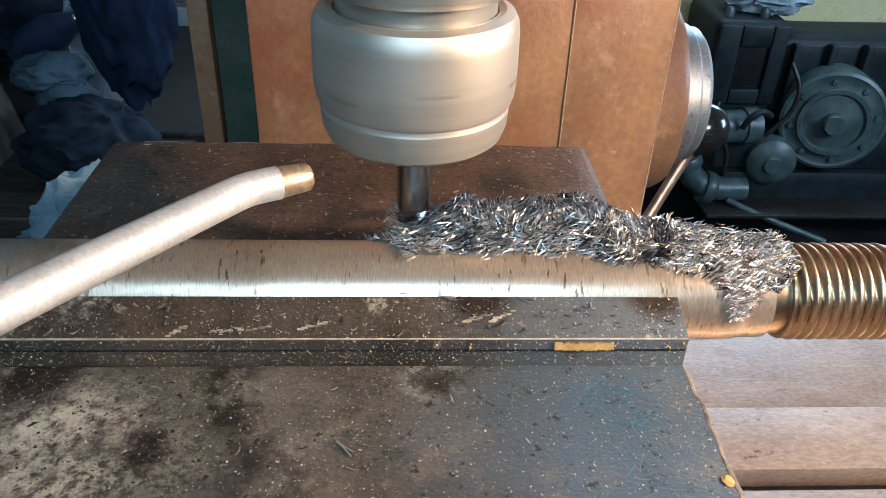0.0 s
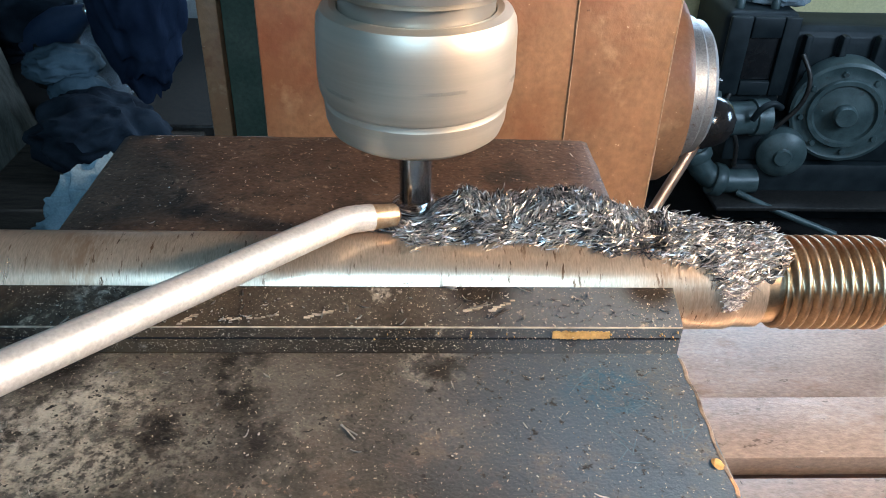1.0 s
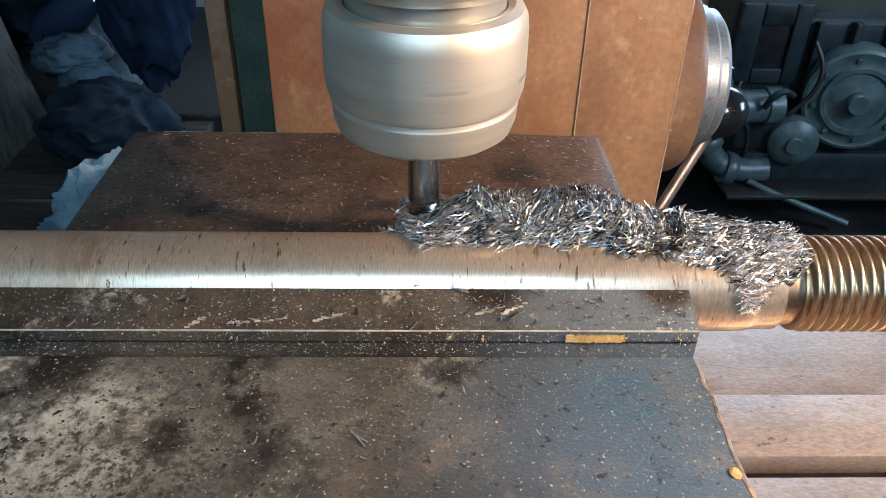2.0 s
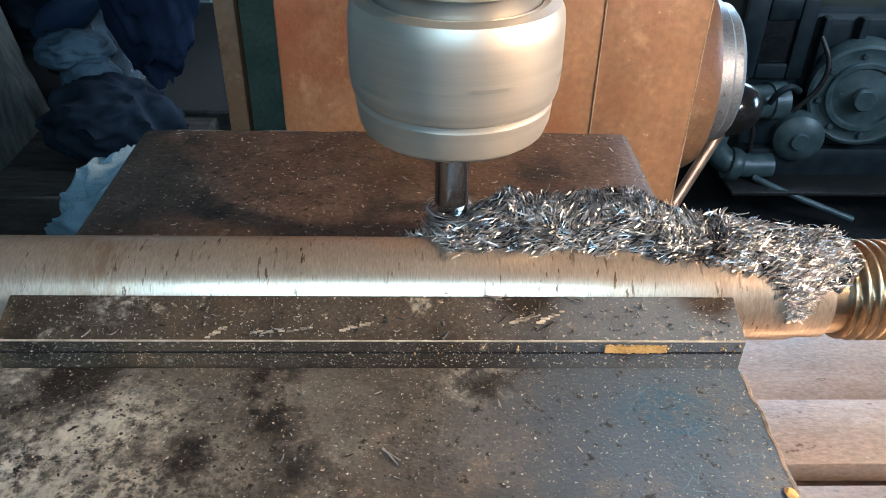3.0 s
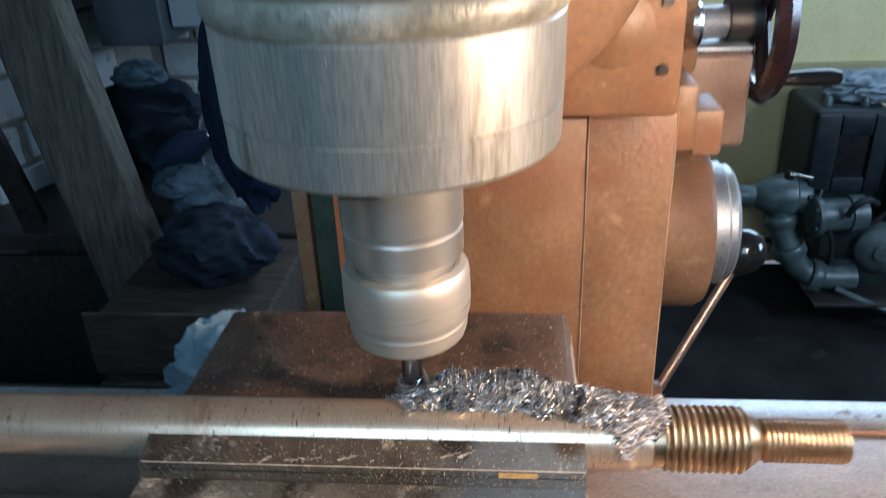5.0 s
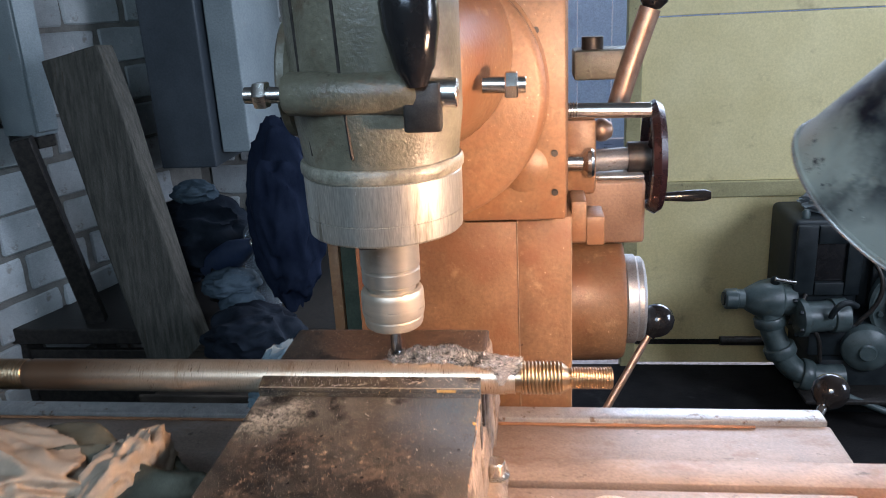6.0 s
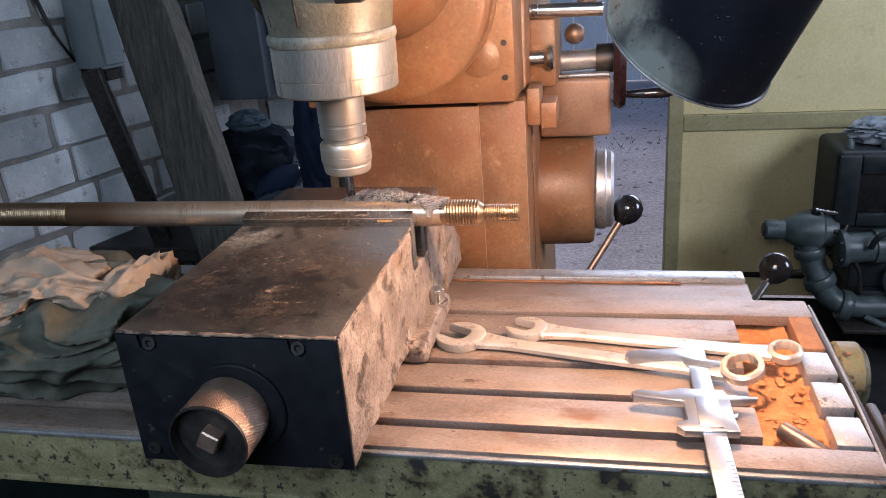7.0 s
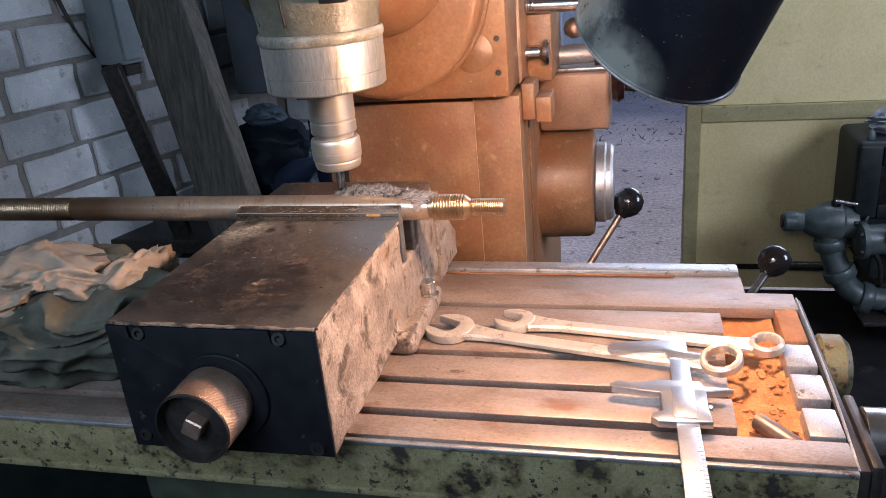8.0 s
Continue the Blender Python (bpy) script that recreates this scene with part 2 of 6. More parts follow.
# paler grey-green round the left rim; blue-grey spots paint in a sheen
SHADE = surface("chipped_black_sheened_enamel", (0.006, 0.0075, 0.013), (0.011, 0.013, 0.020), (0.26, 0.42), 0.0, 22, 500, 0.10,
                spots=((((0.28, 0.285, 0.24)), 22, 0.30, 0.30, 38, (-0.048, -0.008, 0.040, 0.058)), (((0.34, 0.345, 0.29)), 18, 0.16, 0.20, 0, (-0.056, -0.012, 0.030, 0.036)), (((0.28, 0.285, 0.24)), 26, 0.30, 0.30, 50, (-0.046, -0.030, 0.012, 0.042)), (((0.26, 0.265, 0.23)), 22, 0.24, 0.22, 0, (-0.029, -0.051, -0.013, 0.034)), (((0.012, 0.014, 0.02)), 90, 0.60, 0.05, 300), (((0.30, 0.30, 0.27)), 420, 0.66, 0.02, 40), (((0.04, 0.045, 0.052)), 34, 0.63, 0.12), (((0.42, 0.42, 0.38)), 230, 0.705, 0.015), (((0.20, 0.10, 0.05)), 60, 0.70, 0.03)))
SHADE_IN = surface("white_lamp_enamel", (0.7, 0.68, 0.62), (0.78, 0.76, 0.7), (0.4, 0.5), 0.0, 40, 500, 0.05)
TUBE = surface("dull_aluminium_tube", (0.62, 0.60, 0.57), (0.70, 0.68, 0.64), (0.38, 0.5), 0.6, 120, 1100, 0.12, stretch=(1, 1, 1))
BRASS = surface("scorched_brass_nozzle", (0.50, 0.40, 0.27), (0.34, 0.23, 0.13), (0.35, 0.5), 0.8, 300, 1500, 0.2)
CHIP = surface("steel_swarf", (0.32, 0.305, 0.29), (0.50, 0.475, 0.45), (0.26, 0.42), 0.88, 300, 2500, 0.08, island=0.9, spots=((((0.04, 0.042, 0.046)), 90, 0.52, 0.16),))
# darker chips for the upper bank, its shade put into the colour
CHIP_DARK = surface("darkened_swarf", (0.16, 0.162, 0.166), (0.42, 0.405, 0.395), (0.24, 0.40), 0.92, 300, 2500, 0.08, island=0.95, spots=((((0.02, 0.024, 0.03)), 120, 0.52, 0.12),))
CHIP_PALE = surface("bright_pinkish_swarf", (0.58, 0.51, 0.47), (0.72, 0.65, 0.60), (0.26, 0.42), 0.9, 300, 2500, 0.08, island=0.6)
GRIT = surface("pale_metal_grit", (0.24, 0.20, 0.15), (0.42, 0.36, 0.28), (0.4, 0.6), 0.3, 300, 2500, 0.05, island=0.6)
# rust and wear, with the lamp's orange edge highlight in the colour
WORN_EDGE = surface("rusty_worn_highlit_edge", (0.19, 0.13, 0.09), (0.33, 0.25, 0.18), (0.5, 0.7), 0.3, 60, 900, 0.4, spots=((((0.05, 0.04, 0.033)), 70, 0.48, 0.10), (((0.42, 0.22, 0.10)), 60, 0.60, 0.06),))
LIME = surface("pale_limewashed_boards", (0.62, 0.68, 0.74), (0.72, 0.77, 0.82), (0.7, 0.9), 0.0, 2.0, 60, 0.2, spots=((((0.45, 0.46, 0.55)), 3, 0.58, 0.15),))
CORE = surface("swarf_gap_shade", (0.008, 0.008, 0.009), (0.022, 0.021, 0.020), (0.6, 0.8), 0.3, 800, 2500, 0.8)
RAG_GREEN = surface("grimy_green_cotton", (0.046, 0.047, 0.036), (0.115, 0.114, 0.088), (0.85, 0.95), 0.0, 18, 1500, 0.35, spots=((((0.07, 0.065, 0.045)), 20, 0.60, 0.12),), fine_mix=0.4, spec=0.08)
RAG_BEIGE = surface("soiled_beige_cotton", (0.24, 0.185, 0.135), (0.33, 0.26, 0.19), (0.85, 0.95), 0.0, 20, 1500, 0.35, spots=((((0.22, 0.15, 0.10)), 26, 0.60, 0.12),), fine_mix=0.4)
RAG_BLUE = surface("faded_grey_blue_cloth", (0.045, 0.065, 0.085), (0.085, 0.115, 0.14), (0.85, 0.95), 0.0, 14, 900, 0.3, fine_mix=0.4, spec=0.08)
RAG_BLACK = surface("black_oilcloth", (0.009, 0.012, 0.018), (0.020, 0.026, 0.036), (0.85, 0.95), 0.0, 20, 700, 0.3, spec=0.08)
BRICK = surface("white_silicate_brick", (0.36, 0.385, 0.385), (0.46, 0.485, 0.485), (0.8, 0.95), 0.0, 12, 260, 0.6, spots=((((0.27, 0.26, 0.24)), 22, 0.60, 0.1), (((0.62, 0.61, 0.58)), 30, 0.64, 0.08)), pieces=0.2)
MORTAR = surface("grey_rough_mortar", (0.16, 0.155, 0.14), (0.23, 0.22, 0.195), (0.9, 1.0), 0.0, 20, 200, 0.9)
PLANK = surface("weathered_grey_timber", (0.060, 0.058, 0.050), (0.112, 0.106, 0.090), (0.75, 0.92), 0.0, 14, 160, 0.5, stretch=(9, 9, 0.8), spots=((((0.07, 0.055, 0.04)), 9, 0.62, 0.08),), fine_mix=0.5, spec=0.08)
GREY_METAL = surface("pale_grey_box_paint", (0.22, 0.26, 0.27), (0.28, 0.32, 0.33), (0.4, 0.55), 0.0, 8, 220, 0.1, spots=((((0.25, 0.25, 0.23)), 20, 0.66, 0.08),))
DARK_METAL = surface("dark_blue_grey_sheet", (0.035, 0.045, 0.055), (0.055, 0.066, 0.078), (0.45, 0.6), 0.0, 9, 220, 0.1)
YELLOW = surface("faded_yellow_board_paint", (0.63, 0.54, 0.27), (0.69, 0.60, 0.32), (0.55, 0.72), 0.0, 5, 120, 0.12, spots=((((0.40, 0.33, 0.17)), 7, 0.62, 0.15),), fine_mix=0.2)
YELLOW_TRIM = surface("grimy_olive_trim_paint", (0.30, 0.27, 0.13), (0.37, 0.33, 0.17), (0.55, 0.75), 0.0, 12, 160, 0.2, spots=((((0.13, 0.11, 0.06)), 16, 0.62, 0.1),))
# darker copy of the lathe paint for bed, headstock and rear castings
LATHE_DARK = surface("near_black_lathe_casting", (0.007, 0.010, 0.012), (0.015, 0.020, 0.022), (0.4, 0.6), 0.0, 18, 260, 0.2, spec=0.25)
LATHE = surface("greasy_grey_green_lathe_paint", (0.036, 0.053, 0.053), (0.072, 0.096, 0.094), (0.3, 0.5), 0.0, 18, 260, 0.2, spots=((((0.04, 0.045, 0.042)), 25, 0.60, 0.1), (((0.30, 0.33, 0.32)), 40, 0.70, 0.06)))
EARTH = surface("trodden_grey_earth", (0.40, 0.365, 0.36), (0.50, 0.465, 0.46), (0.9, 1.0), 0.0, 2.2, 40, 0.8, spots=((((0.22, 0.20, 0.20)), 9, 0.60, 0.08), (((0.62, 0.59, 0.58)), 24, 0.66, 0.04)), fine_mix=0.6, spec=0.2)
GRASS = surface("short_grass", (0.13, 0.17, 0.08), (0.20, 0.24, 0.12), (0.8, 0.95), 0.0, 6, 80, 0.3, island=0.4)
# floor tone lowered until the space under the table stays dark
CONCRETE = surface("near_black_concrete", (0.009, 0.0088, 0.009), (0.020, 0.019, 0.0185), (0.8, 0.95), 0.0, 4, 120, 0.5, spots=((((0.03, 0.03, 0.03)), 5, 0.60, 0.1),), spec=0.08)
PLASTER = surface("grey_workshop_plaster", (0.16, 0.155, 0.15), (0.22, 0.215, 0.205), (0.85, 0.95), 0.0, 3, 120, 0.4)
LIP = surface("pale_head_paint", (0.13, 0.122, 0.090), (0.24, 0.228, 0.18), (0.34, 0.5), 0.1, 50, 400, 0.3, spots=((((0.10, 0.085, 0.06)), 70, 0.57, 0.08),), fine_mix=0.5)
PIN = surface("dark_oily_pin_steel", (0.13, 0.09, 0.07), (0.20, 0.15, 0.12), (0.3, 0.5), 0.6, 90, 900, 0.2)
SCRATCH = surface("blue_scratched_iron", (0.035, 0.085, 0.130), (0.12, 0.17, 0.21), (0.3, 0.5), 0.4, 300, 1500, 0.2)
BEARING = surface("chipped_ochre_green_cap", (0.15, 0.11, 0.05), (0.11, 0.13, 0.075), (0.4, 0.6), 0.2, 60, 500, 0.3, spots=((((0.03, 0.025, 0.02)), 70, 0.52, 0.08), (((0.28, 0.10, 0.05)), 60, 0.6, 0.06)))
OCHRE = surface("ochre_grease", (0.36, 0.20, 0.05), (0.50, 0.30, 0.09), (0.6, 0.8), 0.0, 300, 1500, 0.8)


def glass_material():
    m = bpy.data.materials.new("clear_bottle_plastic")
    m.use_nodes = True
    b = m.node_tree.nodes["Principled BSDF"]
    b.inputs["Base Color"].default_value, b.inputs["Roughness"].default_value = (0.75, 0.85, 0.95, 1), 0.12
    b.inputs["Transmission Weight"].default_value, b.inputs["IOR"].default_value = 0.9, 1.45
    return m


PLASTIC = glass_material()


def glow_material():
    m = bpy.data.materials.new("lit_bulb_glass")
    m.use_nodes = True
    b = m.node_tree.nodes["Principled BSDF"]
    b.inputs["Base Color"].default_value = (1, 0.8, 0.5, 1)
    b.inputs["Emission Color"].default_value, b.inputs["Emission Strength"].default_value = (1.0, 0.55, 0.22, 1), 20.0
    return m


GLOW = glow_material()


# ---- mesh helpers ----
def thing(name, label, category, loc=(0, 0, 0), group="", kind=""):
    ob = new(name)
    ob.empty_display_size = 0.02
    ob.location = loc
    return tagged(ob, label, category, group, kind)


def part(name, bm, material, parent=None, label="", smooth=None):
    me = bpy.data.meshes.new(name)
    bmesh.ops.recalc_face_normals(bm, faces=bm.faces)
    bm.to_mesh(me)
    bm.free()
    me.materials.append(material)
    if smooth is not None:
        me.polygons.foreach_set("use_smooth", [True] * len(me.polygons))
        me.set_sharp_from_angle(angle=radians(smooth))
    ob = new(name, me)
    ob.parent = parent
    if label:
        tagged(ob, label)
    return ob


def solid(name, bm, material, label, category, loc=(0, 0, 0), group="", kind="", smooth=None):
    ob = part(name, bm, material, None, "", smooth)
    ob.location = loc
    return tagged(ob, label, category, group, kind)


def box(x0, x1, y0, y1, z0, z1, bevel=0.0, bm=None, segs=2, m=None):
    own = bmesh.new()
    bmesh.ops.create_cube(own, size=1.0)
    for v in own.verts:
        v.co = Vector(((x0 + x1) / 2 + v.co.x * (x1 - x0), (y0 + y1) / 2 + v.co.y * (y1 - y0), (z0 + z1) / 2 + v.co.z * (z1 - z0)))
    if bevel:
        bmesh.ops.bevel(own, geom=own.edges[:], offset=bevel, segments=segs, profile=0.5, affect="EDGES", clamp_overlap=True)
    if m is not None:
        own.transform(m)
    return merged(own, bm)


def merged(own, bm):
    if bm is None:
        return own
    tmp = bpy.data.meshes.new("tmp")
    own.to_mesh(tmp)
    own.free()
    bm.from_mesh(tmp)
    bpy.data.meshes.remove(tmp)
    return bm


def along(axis, origin):
    """Turns a shape built round z so that z lies along axis, at origin."""
    return Matrix.Translation(origin) @ Vector(axis).to_track_quat("Z", "Y").to_matrix().to_4x4()


def lathe(profile, segs=48, m=None, bm=None, radius=None):
    """Revolves rows of (radius, height) round z. radius: an optional function (angle, r, z) -> r."""
    own = bmesh.new()
    rings = []
    for r, z in profile:
        if r < 1e-6:
            rings.append([own.verts.new((0, 0, z))])
        else:
            ring = []
            for k in range(segs):
                a = 2 * math.pi * k / segs
                q = radius(a, r, z) if radius else r
                ring.append(own.verts.new((q * math.cos(a), q * math.sin(a), z)))
            rings.append(ring)
    for a, b in zip(rings, rings[1:]):
        if len(a) == 1 and len(b) == 1:
            continue
        for k in range(segs):
            j = (k + 1) % segs
            if len(a) == 1:
                own.faces.new((a[0], b[j], b[k]))
            elif len(b) == 1:
                own.faces.new((a[k], a[j], b[0]))
            else:
                own.faces.new((a[k], a[j], b[j], b[k]))
    if m is not None:
        own.transform(m)
    return merged(own, bm)


def rod_between(a, b, r, segs=20, bm=None, r2=None, bevel=0.0006):
    a, b = Vector(a), Vector(b)
    h = (b - a).length
    r2 = r if r2 is None else r2
    return lathe([(0, 0), (r - bevel, 0), (r, bevel), (r2, h - bevel), (r2 - bevel, h), (0, h)], segs, along(b - a, a), bm)


def tube(points, r, segs=18, bm=None, inner=0.0):
    """A round bar along a smoothed line of points."""
    pts = [Vector(p) for p in points]
    for _ in range(3):
        new_pts = [pts[0]]
        for p, q in zip(pts, pts[1:]):
            new_pts += [p * 0.75 + q * 0.25, p * 0.25 + q * 0.75]
        pts = new_pts + [pts[-1]]
    own = bmesh.new()
    rings, up = [], Vector((0.13, 0.21, 0.97))
    for k, p in enumerate(pts):
        d = (pts[min(k + 1, len(pts) - 1)] - pts[max(k - 1, 0)]).normalized()
        s = d.cross(up).normalized()
        w = s.cross(d)
        rings.append([own.verts.new(p + r * (math.cos(2 * math.pi * j / segs) * s + math.sin(2 * math.pi * j / segs) * w)) for j in range(segs)])
    for a, b in zip(rings, rings[1:]):
        for j in range(segs):
            own.faces.new((a[j], a[(j + 1) % segs], b[(j + 1) % segs], b[j]))
    own.faces.new(rings[0][::-1])
    own.faces.new(rings[-1])
    return merged(own, bm)


def plate(outline, z0, z1, bevel=0.0, bm=None, m=None):
    """An outline in x and y, made into a plate from z0 to z1."""
    own = bmesh.new()
    low = [own.verts.new((x, y, z0)) for x, y in outline]
    f = own.faces.new(low)
    top = bmesh.ops.extrude_face_region(own, geom=[f])
    for v in (g for g in top["geom"] if isinstance(g, bmesh.types.BMVert)):
        v.co.z = z1
    bmesh.ops.recalc_face_normals(own, faces=own.faces)
    if bevel:
        rim = [e for e in own.edges if abs(e.verts[0].co.z - e.verts[1].co.z) < 1e-7]
        bmesh.ops.bevel(own, geom=rim, offset=bevel, segments=2, profile=0.5, affect="EDGES", clamp_overlap=True)
    if m is not None:
        own.transform(m)
    return merged(own, bm)


def roughen(bm, amount, scale, seed=0.0, axis=None, cuts=0):
    """Uneven, worn faces: subdivides the long edges and shifts the points a little."""
    if cuts:
        bmesh.ops.subdivide_edges(bm, edges=bm.edges[:], cuts=cuts, use_grid_fill=True)
    bm.normal_update()
    for v in bm.verts:
        n = noise.noise(v.co * scale + Vector((seed, 0, 0))) * amount
        v.co += (Vector(axis) if axis else v.normal) * n
    return bm


def crumple(center, size, seed, subdiv=5, fold=0.35, floor_z=None):
    """A heap of folded cloth."""
    own = bmesh.new()
    bmesh.ops.create_icosphere(own, subdivisions=subdiv, radius=1.0)
    off = Vector((seed * 3.1, seed * 1.7, seed * 2.3))
    for v in own.verts:
        p = v.co.copy()
        warp = p + 0.45 * noise.noise_vector(p * 1.3 + off)
        ridge = 1 - abs(noise.noise(Vector((warp.x * 1.2, warp.y * 2.2, warp.z * 2.0)) + off)) * 2.0
        crease = 1 - abs(noise.noise(Vector((warp.x * 1.6, warp.y * 3.4, warp.z * 3.4)) + off * 2)) * 2.0
        tiny = 1 - abs(noise.noise(warp * 9.0 + off)) * 2.0
        k = 1 + fold * (0.60 * ridge + 0.30 * crease + 0.05 * tiny - 0.45) + 0.25 * noise.noise(p * 0.9 + off)
        v.co = Vector((p.x * size[0] * k, p.y * size[1] * k, p.z * size[2] * k)) + Vector(center)
        if floor_z is not None and v.co.z < floor_z:
            v.co.z = floor_z
    return own


def ball_lever(name, ball, foot, r, label, bend=None, shaft_r=0.005, shaft_mat=KNURL):
    t = thing(name, label, "lever")
    b, f = Vector(ball), Vector(foot)
    d = ((bend or f) - b).normalized()
    part("knob", lathe([(0, -r), (r * 0.5, -r * 0.87), (r * 0.87, -r * 0.5), (r, 0), (r * 0.91, r * 0.45), (r * 0.66, r * 0.80), (r * 0.42, r * 1.0), (r * 0.36, r * 1.12), (0, r * 1.12)], 40, along(d, b)), BAKELITE, t, "glossy black bakelite knob", 40)
    pts = [b + d * r * 1.0, bend if bend else (b + f) / 2, f]
    part("shaft", tube(pts, shaft_r), shaft_mat, t, "", 60)
    return t


# ---- the workshop ----
FL = -0.50
WALL = pose(-1.655, 1.867, 0, 0, 0, -19)  # the brick wall runs askew to the machine


def workshop():
    solid("ground", box(-200, 200, -200, 200, -1.0, FL - 0.05), EARTH, "trodden bare grey earth outside the workshop", "ground", kind="structure")
    solid("floor", plate([(-2.90, -1.5), (2.9, -1.5), (2.9, 3.16), (-0.32, 3.16), (-0.32, 2.79), (-1.40, 2.79)], FL - 0.12, FL), CONCRETE, "near-black concrete workshop floor", "floor", kind="structure")
    solid("wall_north", box(-1.60, -0.32, 2.80, 3.00, FL, 2.5), MORTAR, "whitewashed brick back wall in shade", "wall", kind="structure")
    # east and south walls and ceiling are unseen, added to enclose the light
    east = box(2.9, 3.1, -1.7, -0.1, FL, 2.5)
    box(2.9, 3.1, 1.2, 3.16, FL, 2.5, 0, east)
    box(2.9, 3.1, -0.1, 1.2, FL, 1.10, 0, east)
    box(2.9, 3.1, -0.1, 1.2, 2.10, 2.5, 0, east)
    solid("wall_east", east, PLASTER, "unseen grey plastered wall with an opening added for the side fill", "wall", kind="structure")
    south = box(0.45, 3.1, -1.7, -1.5, FL, 2.5)
    box(-2.9, -0.65, -1.7, -1.5, FL, 2.5, 0, south)
    box(-0.65, 0.45, -1.7, -1.5, 2.42, 2.5, 0, south)
    box(-0.65, 0.45, -1.7, -1.5, FL, 1.5, 0, south)
    solid("wall_south", south, PLASTER, "unseen grey plastered wall with an assumed high window", "wall", kind="structure")
    solid("ceiling", box(-3.1, 3.1, -1.7, 3.40, 2.5, 2.65), PLASTER, "unseen grey ceiling added to close off the sky", "ceiling", kind="structure")
    # yellow boarded partition beside the doorway
    p = thing("partition", "faded yellow boarded partition with olive trim strips", "partition", kind="structure")
    part("board", box(0.558, 2.9, 3.180, 3.22, -0.375, 0.329, 0.003), YELLOW, p)
    part("board", box(0.558, 2.9, 3.180, 3.22, 0.404, 1.119, 0.003), YELLOW, p)
    part("board", box(0.558, 2.9, 3.180, 3.22, 1.126, 1.462, 0.003), YELLOW, p)
    part("board", box(0.530, 2.9, 3.186, 3.22, FL, -0.408, 0.003), YELLOW, p)
    part("rail", box(0.558, 2.9, 3.165, 3.22, 0.330, 0.403, 0.004), YELLOW_TRIM, p, "grimy olive rail")
    part("skirting", box(0.530, 2.9, 3.190, 3.22, -0.407, -0.376, 0.002), BLACK_STEEL, p, "black bottom rail")
    part("post", roughen(box(0.490, 0.556, 3.140, 3.22, FL - 0.05, 2.5, 0.004, None, 1), 0.004, 9, 2, None, 6), YELLOW_TRIM, p, "grimy olive corner post")


def bricks():
    wall = solid("wall_west", box(-0.25, 0, -3.75, 1.02, FL, 2.5), MORTAR, "white silicate brick wall with grey mortar joints", "wall", kind="structure")
    wall.matrix_basis = WALL
    north = bpy.data.objects["wall_north"]
    L, H, D, J = 0.252, 0.124, 0.014, 0.018
    shapes = []
    for k in range(8):
        bm = box(0, D, 0, L * (0.97 if k % 3 == 0 else 1), 0, H, 0.006, None, 1)
        roughen(bm, 0.0085, 20, k * 7.7, None, 2)
        me = bpy.data.meshes.new("brick")
        bm.to_mesh(me)
        bm.free()
        me.materials.append(BRICK)
        me.polygons.foreach_set("use_smooth", [True] * len(me.polygons))
        me.set_sharp_from_angle(angle=radians(35))
        shapes.append(me)
    rng = random.Random(4)
    # where a joint falls in each course, from the lowest course in sight upwards
    bond = (0.10, -0.06, 0.09, 0.017, -0.028, 0.034, -0.150, 0.020, -0.110, 0.060, -0.09)
    for row in range(-4, 11):
        z = 0.797 + (row - 5) * (H + J)
        for k in range(-6, 5):
            y = bond[row % 11] + 0.009 + k * (L + J)
            if y + L > 0.98:
                continue
            ob = new("brick", rng.choice(shapes))
            ob.parent = wall
            ob.location = (-0.004 + rng.uniform(-0.003, 0.003), y + rng.uniform(-0.004, 0.004), z + rng.uniform(-0.004, 0.004))
            ob.rotation_euler = (radians(rng.uniform(-0.9, 0.9)), 0, 0)
        for k in range(4):
            ob = new("brick", rng.choice(shapes))
            ob.parent = north
            ob.rotation_euler = (0, 0, radians(-90))
            ob.location = (-1.42 + k * (L + J) + (0.135 if row % 2 else 0), 2.804 + rng.uniform(-0.002, 0.002), z - 0.02 + rng.uniform(-0.003, 0.003))


# ---- the milling machine ----
AX, AY = -0.0075, 0.1646


